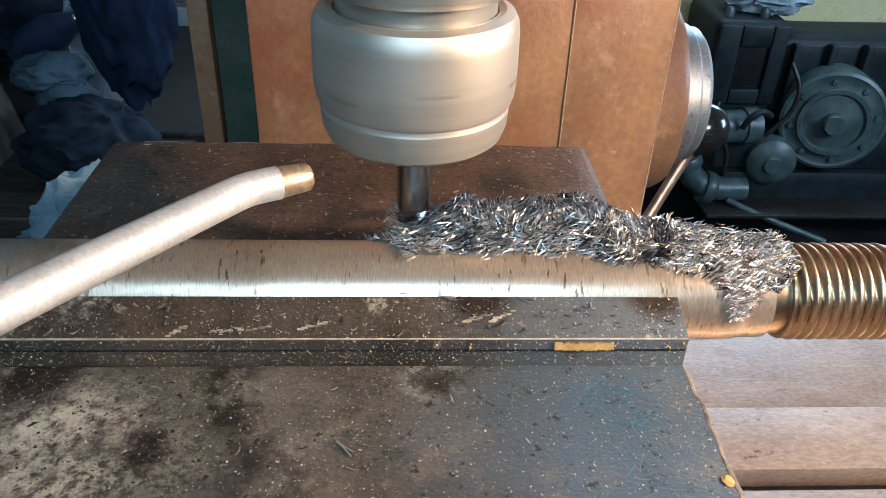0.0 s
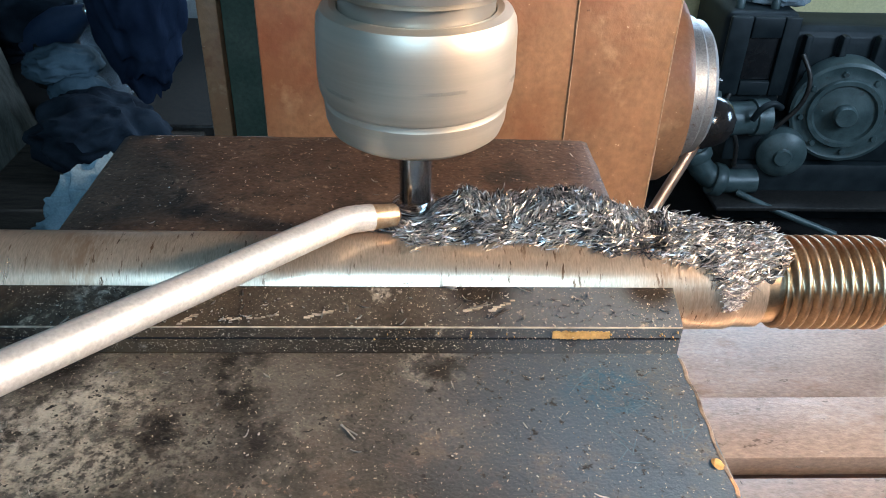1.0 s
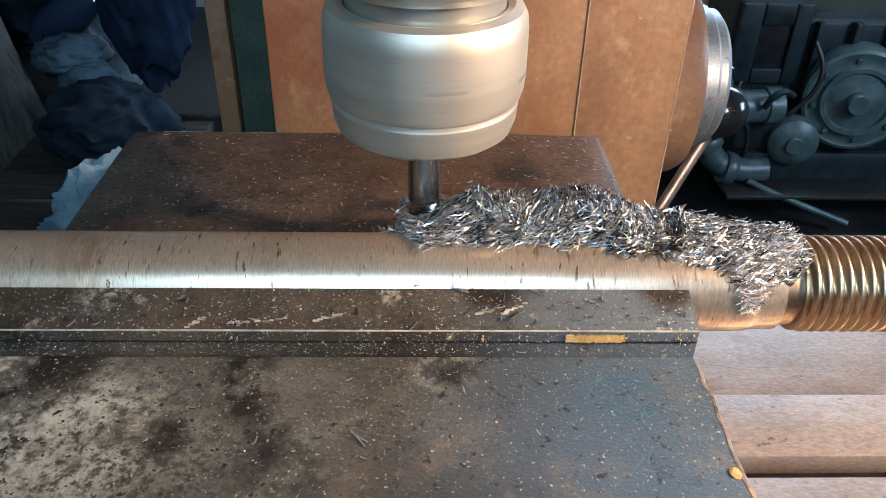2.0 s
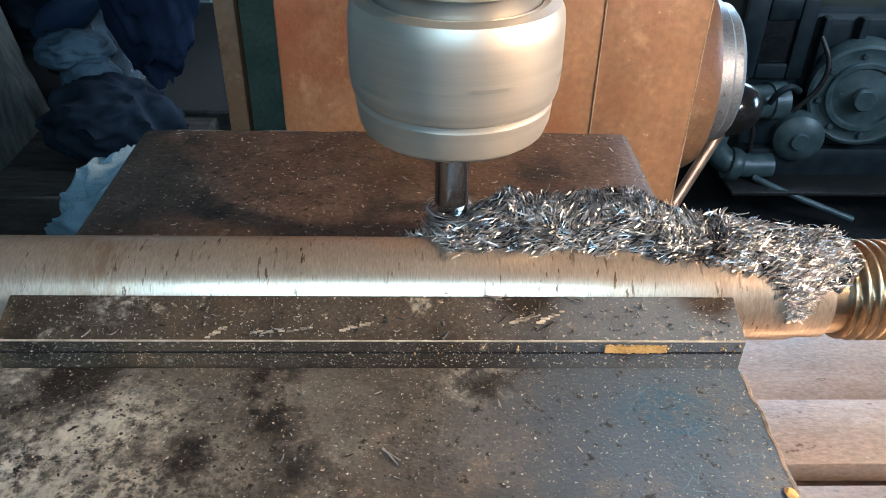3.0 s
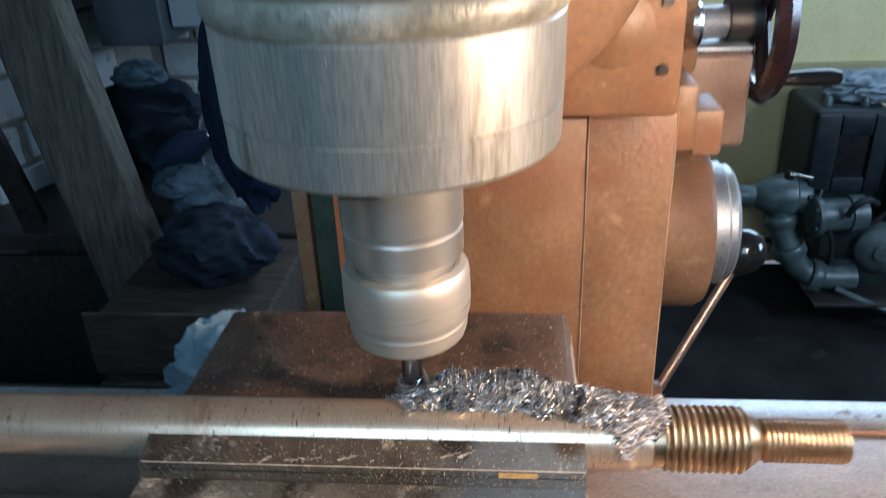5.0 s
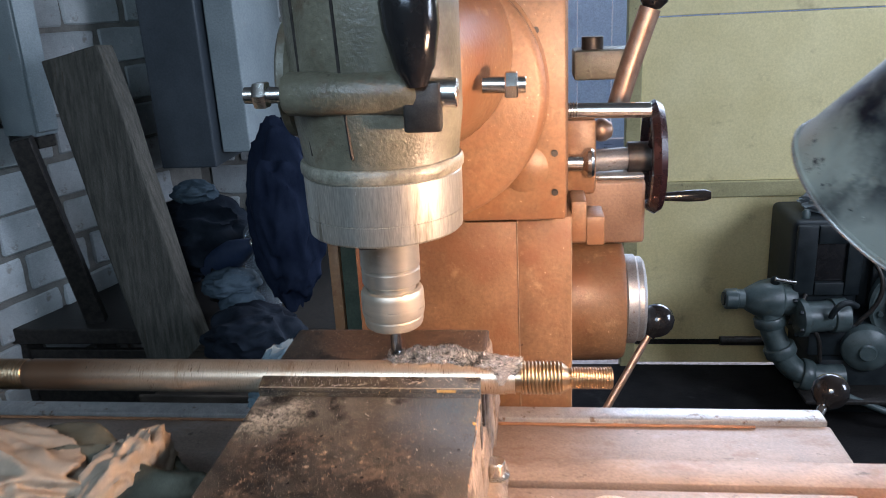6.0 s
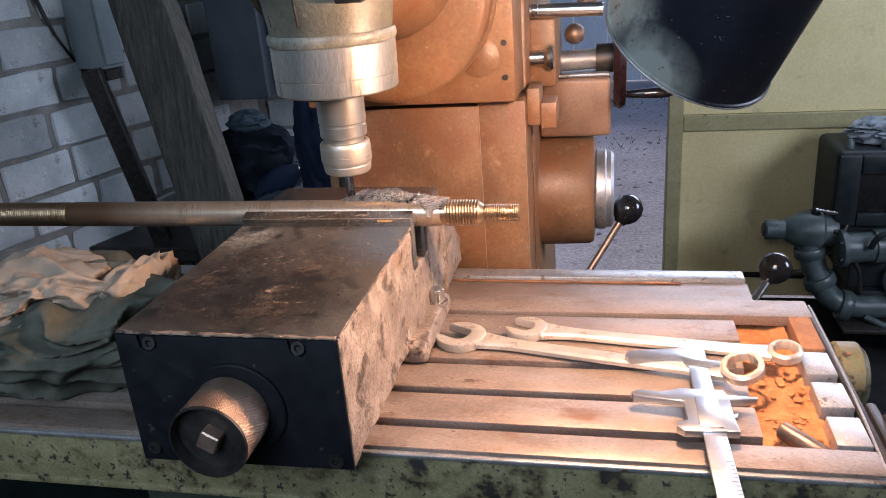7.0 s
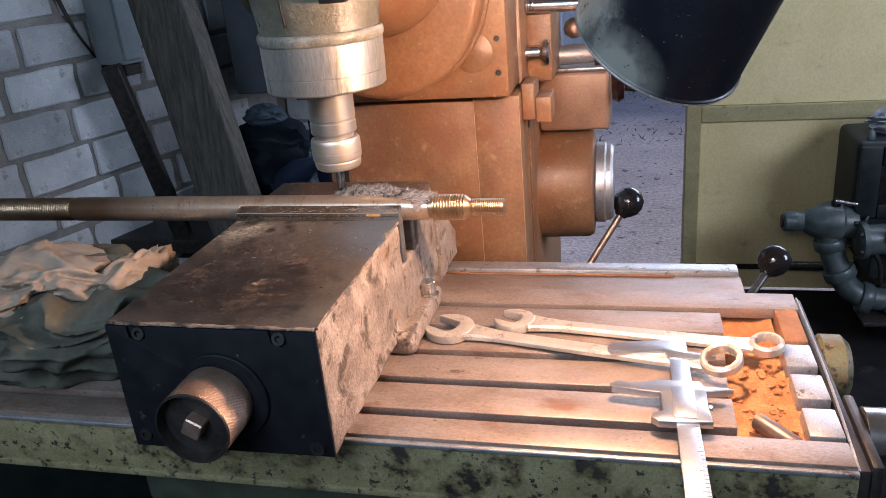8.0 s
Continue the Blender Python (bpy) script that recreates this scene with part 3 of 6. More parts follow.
def milling_machine():
    m = thing("milling_machine", "oil-grimed vertical milling machine lit orange by its lamp", "milling machine", (0, 0.6, 0))
    o = Matrix.Translation((0, -0.6, 0))

    def add(name, bm, mat, label="", smooth=35, under=None):
        bm.transform(o)
        return part(name, bm, mat, under or m, label, smooth)

    add("base", box(-0.22, 0.26, 0.10, 0.95, FL, 0.10, 0.02), PAINT)
    # knee and saddle coloured dark for the shade under the table
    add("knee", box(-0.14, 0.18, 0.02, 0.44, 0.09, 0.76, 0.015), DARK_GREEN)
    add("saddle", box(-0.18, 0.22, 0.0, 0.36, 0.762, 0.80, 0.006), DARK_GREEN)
    add("flank_strip", box(0.1330, 0.1355, 0.478, 0.505, 0.60, 1.045, 0.001), PAINT)
    add("column", box(-0.118, 0.1330, 0.456, 0.86, 0.09, 1.42, 0.008), PAINT)
    add("face_plate", box(-0.0915, 0.0805, 0.4003, 0.4555, 0.80, 1.0495, 0.0012), PAINT, "flat cover plate on the column")
    add("slideway", box(0.0788, 0.1340, 0.3990, 0.4555, 0.70, 1.0545, 0.0012), PAINT, "raised column slideway")
    lug = box(0.1342, 0.1500, 0.420, 0.470, 1.020, 1.064, 0.002)
    box(0.1500, 0.1690, 0.425, 0.470, 1.015, 1.046, 0.002, lug)
    add("lug", lug, PAINT)
    for x, z0, z1 in ((0.0791, 0.80, 1.053), (0.1338, 0.72, 1.053)):
        worn = tube([(x, 0.3992, z0), (x + 0.0003, 0.3992, (z0 + z1) / 2), (x, 0.3992, z1)], 0.0005, 6)
        add("worn_corner", roughen(worn, 0.0003, 120), PAINT_WORN, "rubbed corner")
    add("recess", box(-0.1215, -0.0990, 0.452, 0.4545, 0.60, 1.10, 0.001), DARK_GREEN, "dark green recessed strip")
    add("side_strip", box(-0.1345, -0.1220, 0.446, 0.52, 0.60, 1.10, 0.002), PAINT)
    # upper mount with the round swivel flange
    top = box(-0.122, 0.128, 0.372, 0.456, 1.0585, 1.42, 0.004)
    mount = add("head_mount", top, PAINT)
    mount_bolt = [(0.1165, 1.125), (0.1165, 1.087), (0.100, 1.238)]
    for x, z in mount_bolt:
        add("bolt", lathe([(0, 0), (0.0030, 0), (0.0032, 0.001), (0.0032, 0.004), (0, 0.004)], 12, along((0, -1, 0), (x, 0.3735, z))), BLACK_STEEL, "dark bolt head", 30, mount)
    # cast dimple where the flange meets the mount
    add("boss", lathe([(0, 0.006), (0.012, 0.005), (0.019, 0.002), (0.024, 0)], 28, along((0, -1, 0), (0.088, 0.3725, 1.110))), PAINT)
    R = 0.1165
    add("swivel_flange", lathe([(0, 0.042), (R - 0.008, 0.042), (R - 0.003, 0.040), (R, 0.036), (R, 0.012), (R + 0.003, 0.010), (R + 0.003, 0), (0, 0)], 96,
                               along((0, -1, 0), (AX, 0.372, 1.186))), PAINT, "large round swivel flange")
    # spindle head casting: neck from the flange to the upright quill housing
    neck = bmesh.new()
    prof = [(0.088, 0), (0.084, 0.02), (0.070, 0.05), (0.057, 0.10), (0.050, 0.15)]
    lathe(prof + [(0, 0.15)], 64, along((0, -1, 0), (AX, 0.331, 1.225)), neck)
    # takes the column's orange paint for the lamp light on it
    add("neck", neck, PAINT)

    def cast(a, r, z):
        return r * (1 + 0.012 * noise.noise(Vector((math.cos(a) * 3, math.sin(a) * 3, z * 25))))

    add("quill_housing", lathe([(0, 1.160), (0.0525, 1.160), (0.0545, 1.163), (0.0535, 1.168), (0.0555, 1.185), (0.0575, 1.20), (0.0580, 1.33), (0.055, 1.345), (0, 1.345)], 72,
                               Matrix.Translation((AX, AY, 0)), None, cast), HEAD_PAINT, "grimy grey-green cast quill housing")
    ring = lathe([(0.0225, 1.1172), (0.0500, 1.1172), (0.0530, 1.1180), (0.0545, 1.1195), (0.0548, 1.1318), (0.0541, 1.1321), (0.0541, 1.1327), (0.0550, 1.1330), (0.0553, 1.1592), (0.0545, 1.1602), (0, 1.1602)],
                 96, Matrix.Translation((AX, AY, 0)))
    add("quill_ring", ring, QUILL, "bright machined spindle nose ring", 30)
    # paler band round the housing's lower edge
    add("worn_lip", lathe([(0.050, 1.1604), (0.0556, 1.1604), (0.0568, 1.1625), (0.0570, 1.1655), (0.0565, 1.1685), (0.0553, 1.1700), (0.050, 1.1700)], 72, Matrix.Translation((AX, AY, 0)), None, cast), LIP, "pale lip of the quill housing")
    notch = box(-0.006, 0.006, -0.0025, 0.0025, 1.1140, 1.1185, 0.0006, None, 1, Matrix.Translation((AX - 0.004, AY - 0.049, 0.0025)))
    add("drive_key", notch, BLACK_STEEL)
    # clamp slit, clamp lugs and bolt across the housing
    for x in (-0.012, -0.042):
        d = math.sqrt(max(0.0578 ** 2 - x ** 2, 0))
        add("slit", tube([(AX + x - 0.003, AY - d - 0.0002, 1.33), (AX + x, AY - d - 0.0002, 1.26), (AX + x + 0.001, AY - d - 0.0002, 1.22), (AX + x + 0.004, AY - d + 0.0008, 1.178)], 0.0011, 8), BLACK_STEEL, "black clamp slit")
    add("clamp_lug", lathe([(0, -0.048), (0.0115, -0.048), (0.0135, -0.045), (0.0135, 0.034), (0.0115, 0.037), (0, 0.037)], 32, along((1, 0, -0.02), (AX, 0.112, 1.219))), HEAD_PAINT)
    stud = add("clamp_stud", rod_between((AX - 0.074, 0.112, 1.220), (AX + 0.050, 0.112, 1.2175), 0.0052), CHROME, "bright clamp stud")
    add("nut", lathe([(0, 0), (0.0085, 0), (0.009, 0.001), (0.009, 0.007), (0.0085, 0.008), (0, 0.008)], 6, along((1, 0, 0), (AX - 0.067, 0.112, 1.2198))), CHROME, "", 35, stud)
    add("collar", rod_between((AX + 0.037, 0.112, 1.2178), (AX + 0.060, 0.112, 1.2170), 0.0090), CHROME)
    add("side_flange", lathe([(0, 0), (0.040, 0), (0.043, 0.003), (0.043, 0.008), (0.040, 0.010), (0, 0.010)], 48, along((-1, 0, 0.05), (AX - 0.053, 0.180, 1.225))), HEAD_PAINT)
    dstud = add("depth_stud", rod_between((0.058, 0.250, 1.205), (0.092, 0.250, 1.204), 0.0065), CHROME)
    add("depth_nut", lathe([(0, 0), (0.010, 0), (0.011, 0.001), (0.011, 0.009), (0.010, 0.010), (0, 0.010)], 6, along((1, 0, 0), (0.076, 0.250, 1.2045))), CHROME, "", 35, dstud)
    kb = part("head_handle", lathe([(0, 0), (0.006, 0.001), (0.012, 0.012), (0.017, 0.035), (0.0175, 0.05), (0.013, 0.066), (0.006, 0.074), (0, 0.075)], 36, o @ along((-0.05, 0.0, 1), (0.030, 0.098, 1.222))), BAKELITE, m, "black bakelite clamp handle", 45)
    add("handle_bracket", box(0.020, 0.043, 0.100, 0.112, 1.195, 1.225, 0.002), BLACK_STEEL)
    # feed gearbox and controls on the column's flank
    feed = add("feed_box", roughen(box(0.1345, 0.2325, 0.590, 0.680, 0.962, 1.0440, 0.006, None, 3), 0.0008, 60), REAR_JAW_PAINT, "rust-brown feed gearbox")
    add("feed_lid", box(0.159, 0.2310, 0.592, 0.678, 1.0442, 1.0500, 0.003), PALE_IRON, "bare metal gearbox lid", 35, feed)
    drum = add("drum", lathe([(0, -0.11), (0.081, -0.11), (0.083, -0.05), (0.081, 0.032), (0.077, 0.039), (0.060, 0.041), (0, 0.040)], 64, along((1, 0, 0), (0.170, 0.625, 0.874))), PAINT, "large round feed drum")
    add("dial", lathe([(0, 0.0), (0.0575, 0.0), (0.0595, 0.002), (0.0595, 0.0135), (0.0565, 0.016), (0.0565, 0.022), (0.052, 0.026), (0, 0.026)], 64, along((1, 0, 0), (0.2112, 0.625, 0.874))), PALE_IRON, "dull graduated dial ring", 35, drum)
    add("spool", lathe([(0, 0), (0.015, 0), (0.016, 0.002), (0.016, 0.006), (0.010, 0.010), (0.0095, 0.028), (0.016, 0.033), (0.017, 0.037), (0.015, 0.040), (0, 0.040)], 36, along((1, 0, 0), (0.122, 0.494, 1.088))), CHROME, "bright spool-shaped knob")
    add("spindle_sleeve", rod_between((0.15, 0.60, 1.0665), (0.222, 0.62, 1.066), 0.014), PALE_IRON)
    add("hub", rod_between((0.212, 0.62, 1.066), (0.240, 0.62, 1.066), 0.020), BLACK_STEEL)
    wheel = lathe([(0.058, -0.009), (0.066, -0.008), (0.071, 0), (0.066, 0.008), (0.058, 0.009), (0.055, 0), (0.058, -0.009)], 56, along((1, 0, 0), (0.2440, 0.62, 1.066)))
    for a in (0, 120, 240):
        e = Vector((0, math.cos(radians(a)), math.sin(radians(a)))) * 0.060
        rod_between((0.243, 0.62, 1.066), Vector((0.243, 0.62, 1.066)) + e, 0.007, 10, wheel)
    hw = add("handwheel", wheel, WHEEL_RED, "dark maroon handwheel")
    add("wheel_handle", lathe([(0, 0), (0.004, 0), (0.0055, 0.01), (0.0075, 0.04), (0.0072, 0.058), (0.005, 0.065), (0, 0.066)], 28, along((1, 0, 0.02), (0.251, 0.62, 1.014))), BAKELITE, "black handwheel handle", 35, hw)
    bar = rod_between((0.118, 0.50, 1.1450), (0.2225, 0.50, 1.1430), 0.0085)
    for k in range(5):
        lathe([(0.0085, 0), (0.0096, 0.0009), (0.0085, 0.0018)], 20, along((1, 0, -0.02), (0.130 + 0.0030 * k, 0.50, 1.1448)), bar)
    add("stop_bar", bar, CHROME, "threaded bright stop bar")
    add("valve_block", box(0.145, 0.215, 0.60, 0.66, 1.165, 1.20, 0.004), HEAD_PAINT)
    add("valve_cap", rod_between((0.168, 0.62, 1.20), (0.168, 0.62, 1.215), 0.013), BLACK_STEEL)
    add("pivot_ball", lathe([(0, -0.015), (0.009, -0.012), (0.0145, -0.004), (0.0145, 0.004), (0.009, 0.012), (0, 0.015)], 28, along((1, 0, 0), (0.182, 0.64, 1.098))), KNURL)
    ushaft = add("upper_shaft", tube([(0.196, 0.60, 1.13), (0.212, 0.60, 1.185), (0.232, 0.60, 1.245)], 0.0125, 20), KNURL)
    add("upper_knob", lathe([(0, -0.016), (0.010, -0.013), (0.017, -0.004), (0.017, 0.004), (0.010, 0.013), (0, 0.016)], 36, along((0.2, 0, 1), (0.236, 0.60, 1.258))), BAKELITE, "black lever knob", 40, ushaft)
    add("lever_hub", lathe([(0, 0), (0.026, 0), (0.028, 0.003), (0.028, 0.022), (0.020, 0.030), (0.020, 0.044), (0, 0.046)], 32, along((1, 0, 0), (0.1325, 0.563, 0.707))), PAINT)
    add("rear_casting", box(0.130, 0.165, 0.50, 0.62, 1.050, 1.135, 0.005), PAINT)
    return m


REAR_JAW_PAINT = surface("brown_grimed_gearbox_paint", (0.22, 0.13, 0.08), (0.30, 0.185, 0.12), (0.35, 0.5), 0.1, 25, 300, 0.15, spots=((((0.40, 0.30, 0.2)), 90, 0.70, 0.05),))


def collet_chuck():
    c = thing("collet_chuck", "satin steel collet chuck spinning with an end mill", "tool holder", (AX, AY, 1.008))
    s = -1.008
    part("shank", lathe([(0, 1.145 + s), (0.0217, 1.145 + s), (0.0217, 1.0890 + s), (0.0208, 1.0880 + s), (0.0208, 1.0865 + s), (0.0214, 1.0857 + s), (0.0214, 1.0765 + s), (0.0206, 1.0752 + s), (0.0180, 1.0745 + s), (0.0180, 1.066 + s), (0, 1.066 + s)], 96), STEEL, c, "", 25)
    part("nut", lathe([(0.0175, 1.0690 + s), (0.0185, 1.0710 + s), (0.0200, 1.0713 + s), (0.0220, 1.0705 + s), (0.0229, 1.0688 + s), (0.02325, 1.0662 + s), (0.0233, 1.0634 + s), (0.0234, 1.0556 + s), (0.0231, 1.0523 + s), (0.0226, 1.0507 + s), (0.0219, 1.0501 + s), (0.0219, 1.0494 + s),
                       (0.0221, 1.0488 + s), (0.0218, 1.0449 + s), (0.0209, 1.0423 + s), (0.0192, 1.0410 + s), (0.0180, 1.0407 + s), (0.0080, 1.0406 + s), (0.0075, 1.0459 + s)], 128), NUT_STEEL, c, "satin round clamping nut", 22)
    # chrome specks added as highlights that streak when the nut spins
    for k in range(6):
        a = radians(60 * k + 11)
        part("wear_mark", box(-0.0011, 0.0011, -0.0002, 0.0002, -0.0004, 0.0004, 0.0, None, 1, Matrix.Rotation(a, 4, "Z") @ Matrix.Translation((0.0005 * k, -0.02337, 1.0585 + s - 0.0016 * (k % 3)))), CHROME, c)
    part("collet", lathe([(0.0042, 1.0385 + s), (0.0070, 1.0388 + s), (0.0078, 1.0398 + s), (0.0078, 1.044 + s)], 40), STEEL, c, "", 30)
    mill = lathe([(0, 1.0205 + s), (0.0041, 1.0205 + s), (0.0041, 1.043 + s), (0, 1.043 + s)], 32)
    part("mill_shank", mill, CARBIDE, c, "ground end mill shank", 30)
    fl = bmesh.new()
    rows = []
    for i in range(29):
        z = 0.0005 + 0.0125 * i / 28
        rows.append([fl.verts.new((r * math.cos(a), r * math.sin(a), z)) for k in range(32) for a in [2 * math.pi * k / 32]
                     for r in [0.0041 - 0.0014 * max(0.0, math.sin(4 * (a - z * 260))) ** 0.7]])
    for p, q in zip(rows, rows[1:]):
        for k in range(32):
            fl.faces.new((p[k], p[(k + 1) % 32], q[(k + 1) % 32], q[k]))
    fl.faces.new(rows[0][::-1])
    part("fluted_cutter", fl, CARBIDE, c, "fluted cutting end", 30)
    # swarf carried round by the cutter
    part("clinging_swarf", swarf_mesh(300, 3, cling), CHIP, c, "steel chips whirled round the cutter")
    return c


def cling(g):
    a, r, z = g.uniform(0, 2 * math.pi), g.uniform(0.0043, 0.0072), g.uniform(0.001, 0.0110)
    r += max(0.0, 0.004 - z) * 0.5
    m = Matrix.Translation((r * math.cos(a), r * math.sin(a), z)) @ Matrix.Rotation(a + math.pi / 2 + g.uniform(-0.4, 0.4), 4, "Z") @ Matrix.Rotation(g.uniform(-0.5, 0.2), 4, "Y") @ Matrix.Rotation(g.uniform(0, 6.3), 4, "X")
    return m, g.uniform(0.0025, 0.0045)


def swarf_mesh(count, seed, place):
    """Many small curled slivers in one mesh; place gives each one's pose and length."""
    g = random.Random(seed)
    verts, faces = [], []
    for _ in range(count):
        m, length = place(g)
        w, th, curl = g.uniform(0.00008, 0.00024), g.uniform(0.00005, 0.00009), g.uniform(0.05, 0.9)
        base = len(verts)
        for i in range(4):
            s = (i / 3 - 0.5) * length
            y0 = curl * (s * s) / length
            ww = w * (0.35 if i in (0, 3) else 1.0)
            for dy, dz in ((-ww, -th), (ww, -th), (ww, th), (-ww, th)):
                verts.append(m @ Vector((s, dy, y0 + dz)))
        for i in range(3):
            p, q = base + 4 * i, base + 4 * i + 4
            for k in range(4):
                faces.append((p + k, p + (k + 1) % 4, q + (k + 1) % 4, q + k))
        faces.append((base + 3, base + 2, base + 1, base))
        faces.append((base + 12, base + 13, base + 14, base + 15))
    me = bpy.data.meshes.new("swarf")
    me.from_pydata(verts, [], faces)
    bm = bmesh.new()
    bm.from_mesh(me)
    bpy.data.meshes.remove(me)
    return bm


# ---- the table and what stands on it ----
TZ = 0.882
CARRIED = []


def carried(ob):
    CARRIED.append(ob)
    return ob


def worktable():
    t = carried(thing("worktable", "long T-slotted milling table with rusty end pocket", "machine table", (0, 0.1, 0.80)))
    o = Matrix.Translation((0, -0.1, -0.80))

    def add(name, bm, mat, label="", smooth=30):
        bm.transform(o)
        return part(name, bm, mat, t, label, smooth)

    X0, X1, XE = -0.80, 0.3400, 0.4150
    add("bed", box(X0, XE - 0.002, -0.030, 0.233, 0.8245, 0.862, 0.002), SLOT, "rusty slot floor")
    body = box(X0, XE, -0.0350, -0.0300, 0.8235, 0.8735, 0.001)
    box(X0, XE, -0.0370, -0.0300, 0.8240, 0.830, 0.001, body)
    add("apron", roughen(body, 0.0002, 90), APRON, "pale green chipped paint apron")
    lip = box(X0, XE - 0.001, -0.0385, -0.0315, 0.8742, 0.8785, 0.0012)
    add("front_lip", roughen(lip, 0.0004, 60, 0, None, 3), PALE_IRON, "bright nicked edge")
    ribs = [(-0.0345, -0.0070), (0.0029, 0.0422), (0.0519, 0.0912), (0.1009, 0.1402), (0.1500, 0.1900), (0.2000, 0.2350)]
    ends = [XE - 0.002, X1, X1 - 0.001, X1 + 0.001, 0.3445, 0.4160]
    for (a, b), e in zip(ribs, ends):
        bm = box(X0, e, a, b, 0.8712, TZ, 0.0011, None, 2)
        add("rib", roughen(bm, 0.0003, 50, a * 100, None, 0), TABLE)
        if 0 < a < 0.19:
            box_under = box(X0, e - 0.001, a + 0.006, b - 0.006, 0.860, 0.8720, 0.0)
            add("rib_web", box_under, SLOT)
    # rusty pocket at the table's end
    fl = bmesh.new()
    nx, ny = 34, 90
    grid = [[None] * (ny + 1) for _ in range(nx + 1)]
    for i in range(nx + 1):
        for j in range(ny + 1):
            x, y = X1 - 0.002 + (0.394 - X1) * i / nx, -0.012 + (0.213 + 0.012) * j / ny
            p = Vector((x, y, 0))
            h = 0.8655 + 0.0016 * noise.noise(p * 120) + 0.0028 * max(0, noise.noise(p * 45 + Vector((3, 1, 0)))) + 0.0007 * noise.noise(p * 420)
            h += 0.0040 * math.exp(-((x - 0.392) / 0.006) ** 2) + 0.004 * math.exp(-((y - 0.05) / 0.02) ** 2 - ((x - 0.365) / 0.02) ** 2)
            grid[i][j] = fl.verts.new((x, y, h))
    for i in range(nx):
        for j in range(ny):
            fl.faces.new((grid[i][j], grid[i + 1][j], grid[i + 1][j + 1], grid[i][j + 1]))
    add("rust_bed", fl, RUST, "thick flaking orange rust", 60)
    g = random.Random(8)
    for k in range(34):
        x, y, r = g.uniform(0.346, 0.388), g.uniform(0.0, 0.12), g.uniform(0.0010, 0.0046)
        n = g.randint(5, 7)
        out = [(x + r * g.uniform(0.6, 1.2) * math.cos(6.283 * i / n), y + r * g.uniform(0.6, 1.2) * math.sin(6.283 * i / n)) for i in range(n)]
        add("rust_flake", plate(out, 0.8690, 0.8697, 0, None, Matrix.Translation((x, y, 0.869)) @ Matrix.Rotation(g.uniform(-0.35, 0.35), 4, (g.uniform(-1, 1), 1, 0)) @ Matrix.Translation((-x, -y, -0.869))), RUST)
    for (a, b) in ribs[1:4]:
        add("end_block", roughen(box(0.3890, 0.4135, a - 0.004, b - 0.006, 0.8640, TZ - 0.0005, 0.0016, None, 2), 0.0006, 70, a * 50), PALE_IRON, "bare metal rib stub")
    add("corner_block", roughen(box(0.3900, 0.4135, -0.0345, -0.0090, 0.8640, TZ - 0.0003, 0.0016, None, 2), 0.0005, 70), PALE_IRON)
    add("pocket_wall", box(0.3940, 0.4140, 0.1400, 0.2345, 0.8600, TZ - 0.0006, 0.002), SLOT)
    add("edge_strip", tube([(0.4175, 0.225, 0.8815), (0.4185, 0.12, 0.8800), (0.4170, 0.04, 0.8795), (0.4145, -0.034, 0.8775)], 0.0011, 8), PALE_IRON)
    add("end_plate", box(0.4150, 0.4230, -0.0320, 0.2330, 0.8250, 0.8770, 0.002), BLACK_STEEL)
    add("bracket", box(0.4235, 0.4320, -0.0300, 0.062, 0.8300, 0.8790, 0.003), BLACK_STEEL, "dark end bracket")
    add("screw_sleeve", rod_between((0.432, 0.030, 0.8630), (0.56, 0.030, 0.8630), 0.0215, 40), CHROME, "bright feed screw sleeve")
    add("bearing", lathe([(0, 0), (0.027, 0), (0.030, 0.003), (0.030, 0.020), (0.024, 0.026), (0, 0.026)], 40, along((1, 0, 0), (0.423, 0.150, 0.850))), BEARING)
    # lower drip ledge behind the slots
    add("rear_ledge", box(X0, 0.383, 0.2355, 0.352, 0.835, 0.8475, 0.003), TABLE)
    add("rear_strip", box(X0, 0.381, 0.3525, 0.3770, 0.830, 0.8520, 0.003), PALE_IRON, "bright rear edge strip")
    add("ledge_lip", box(X0, 0.310, 0.3440, 0.3480, 0.8475, 0.8495, 0.0008), SLOT)
    return t


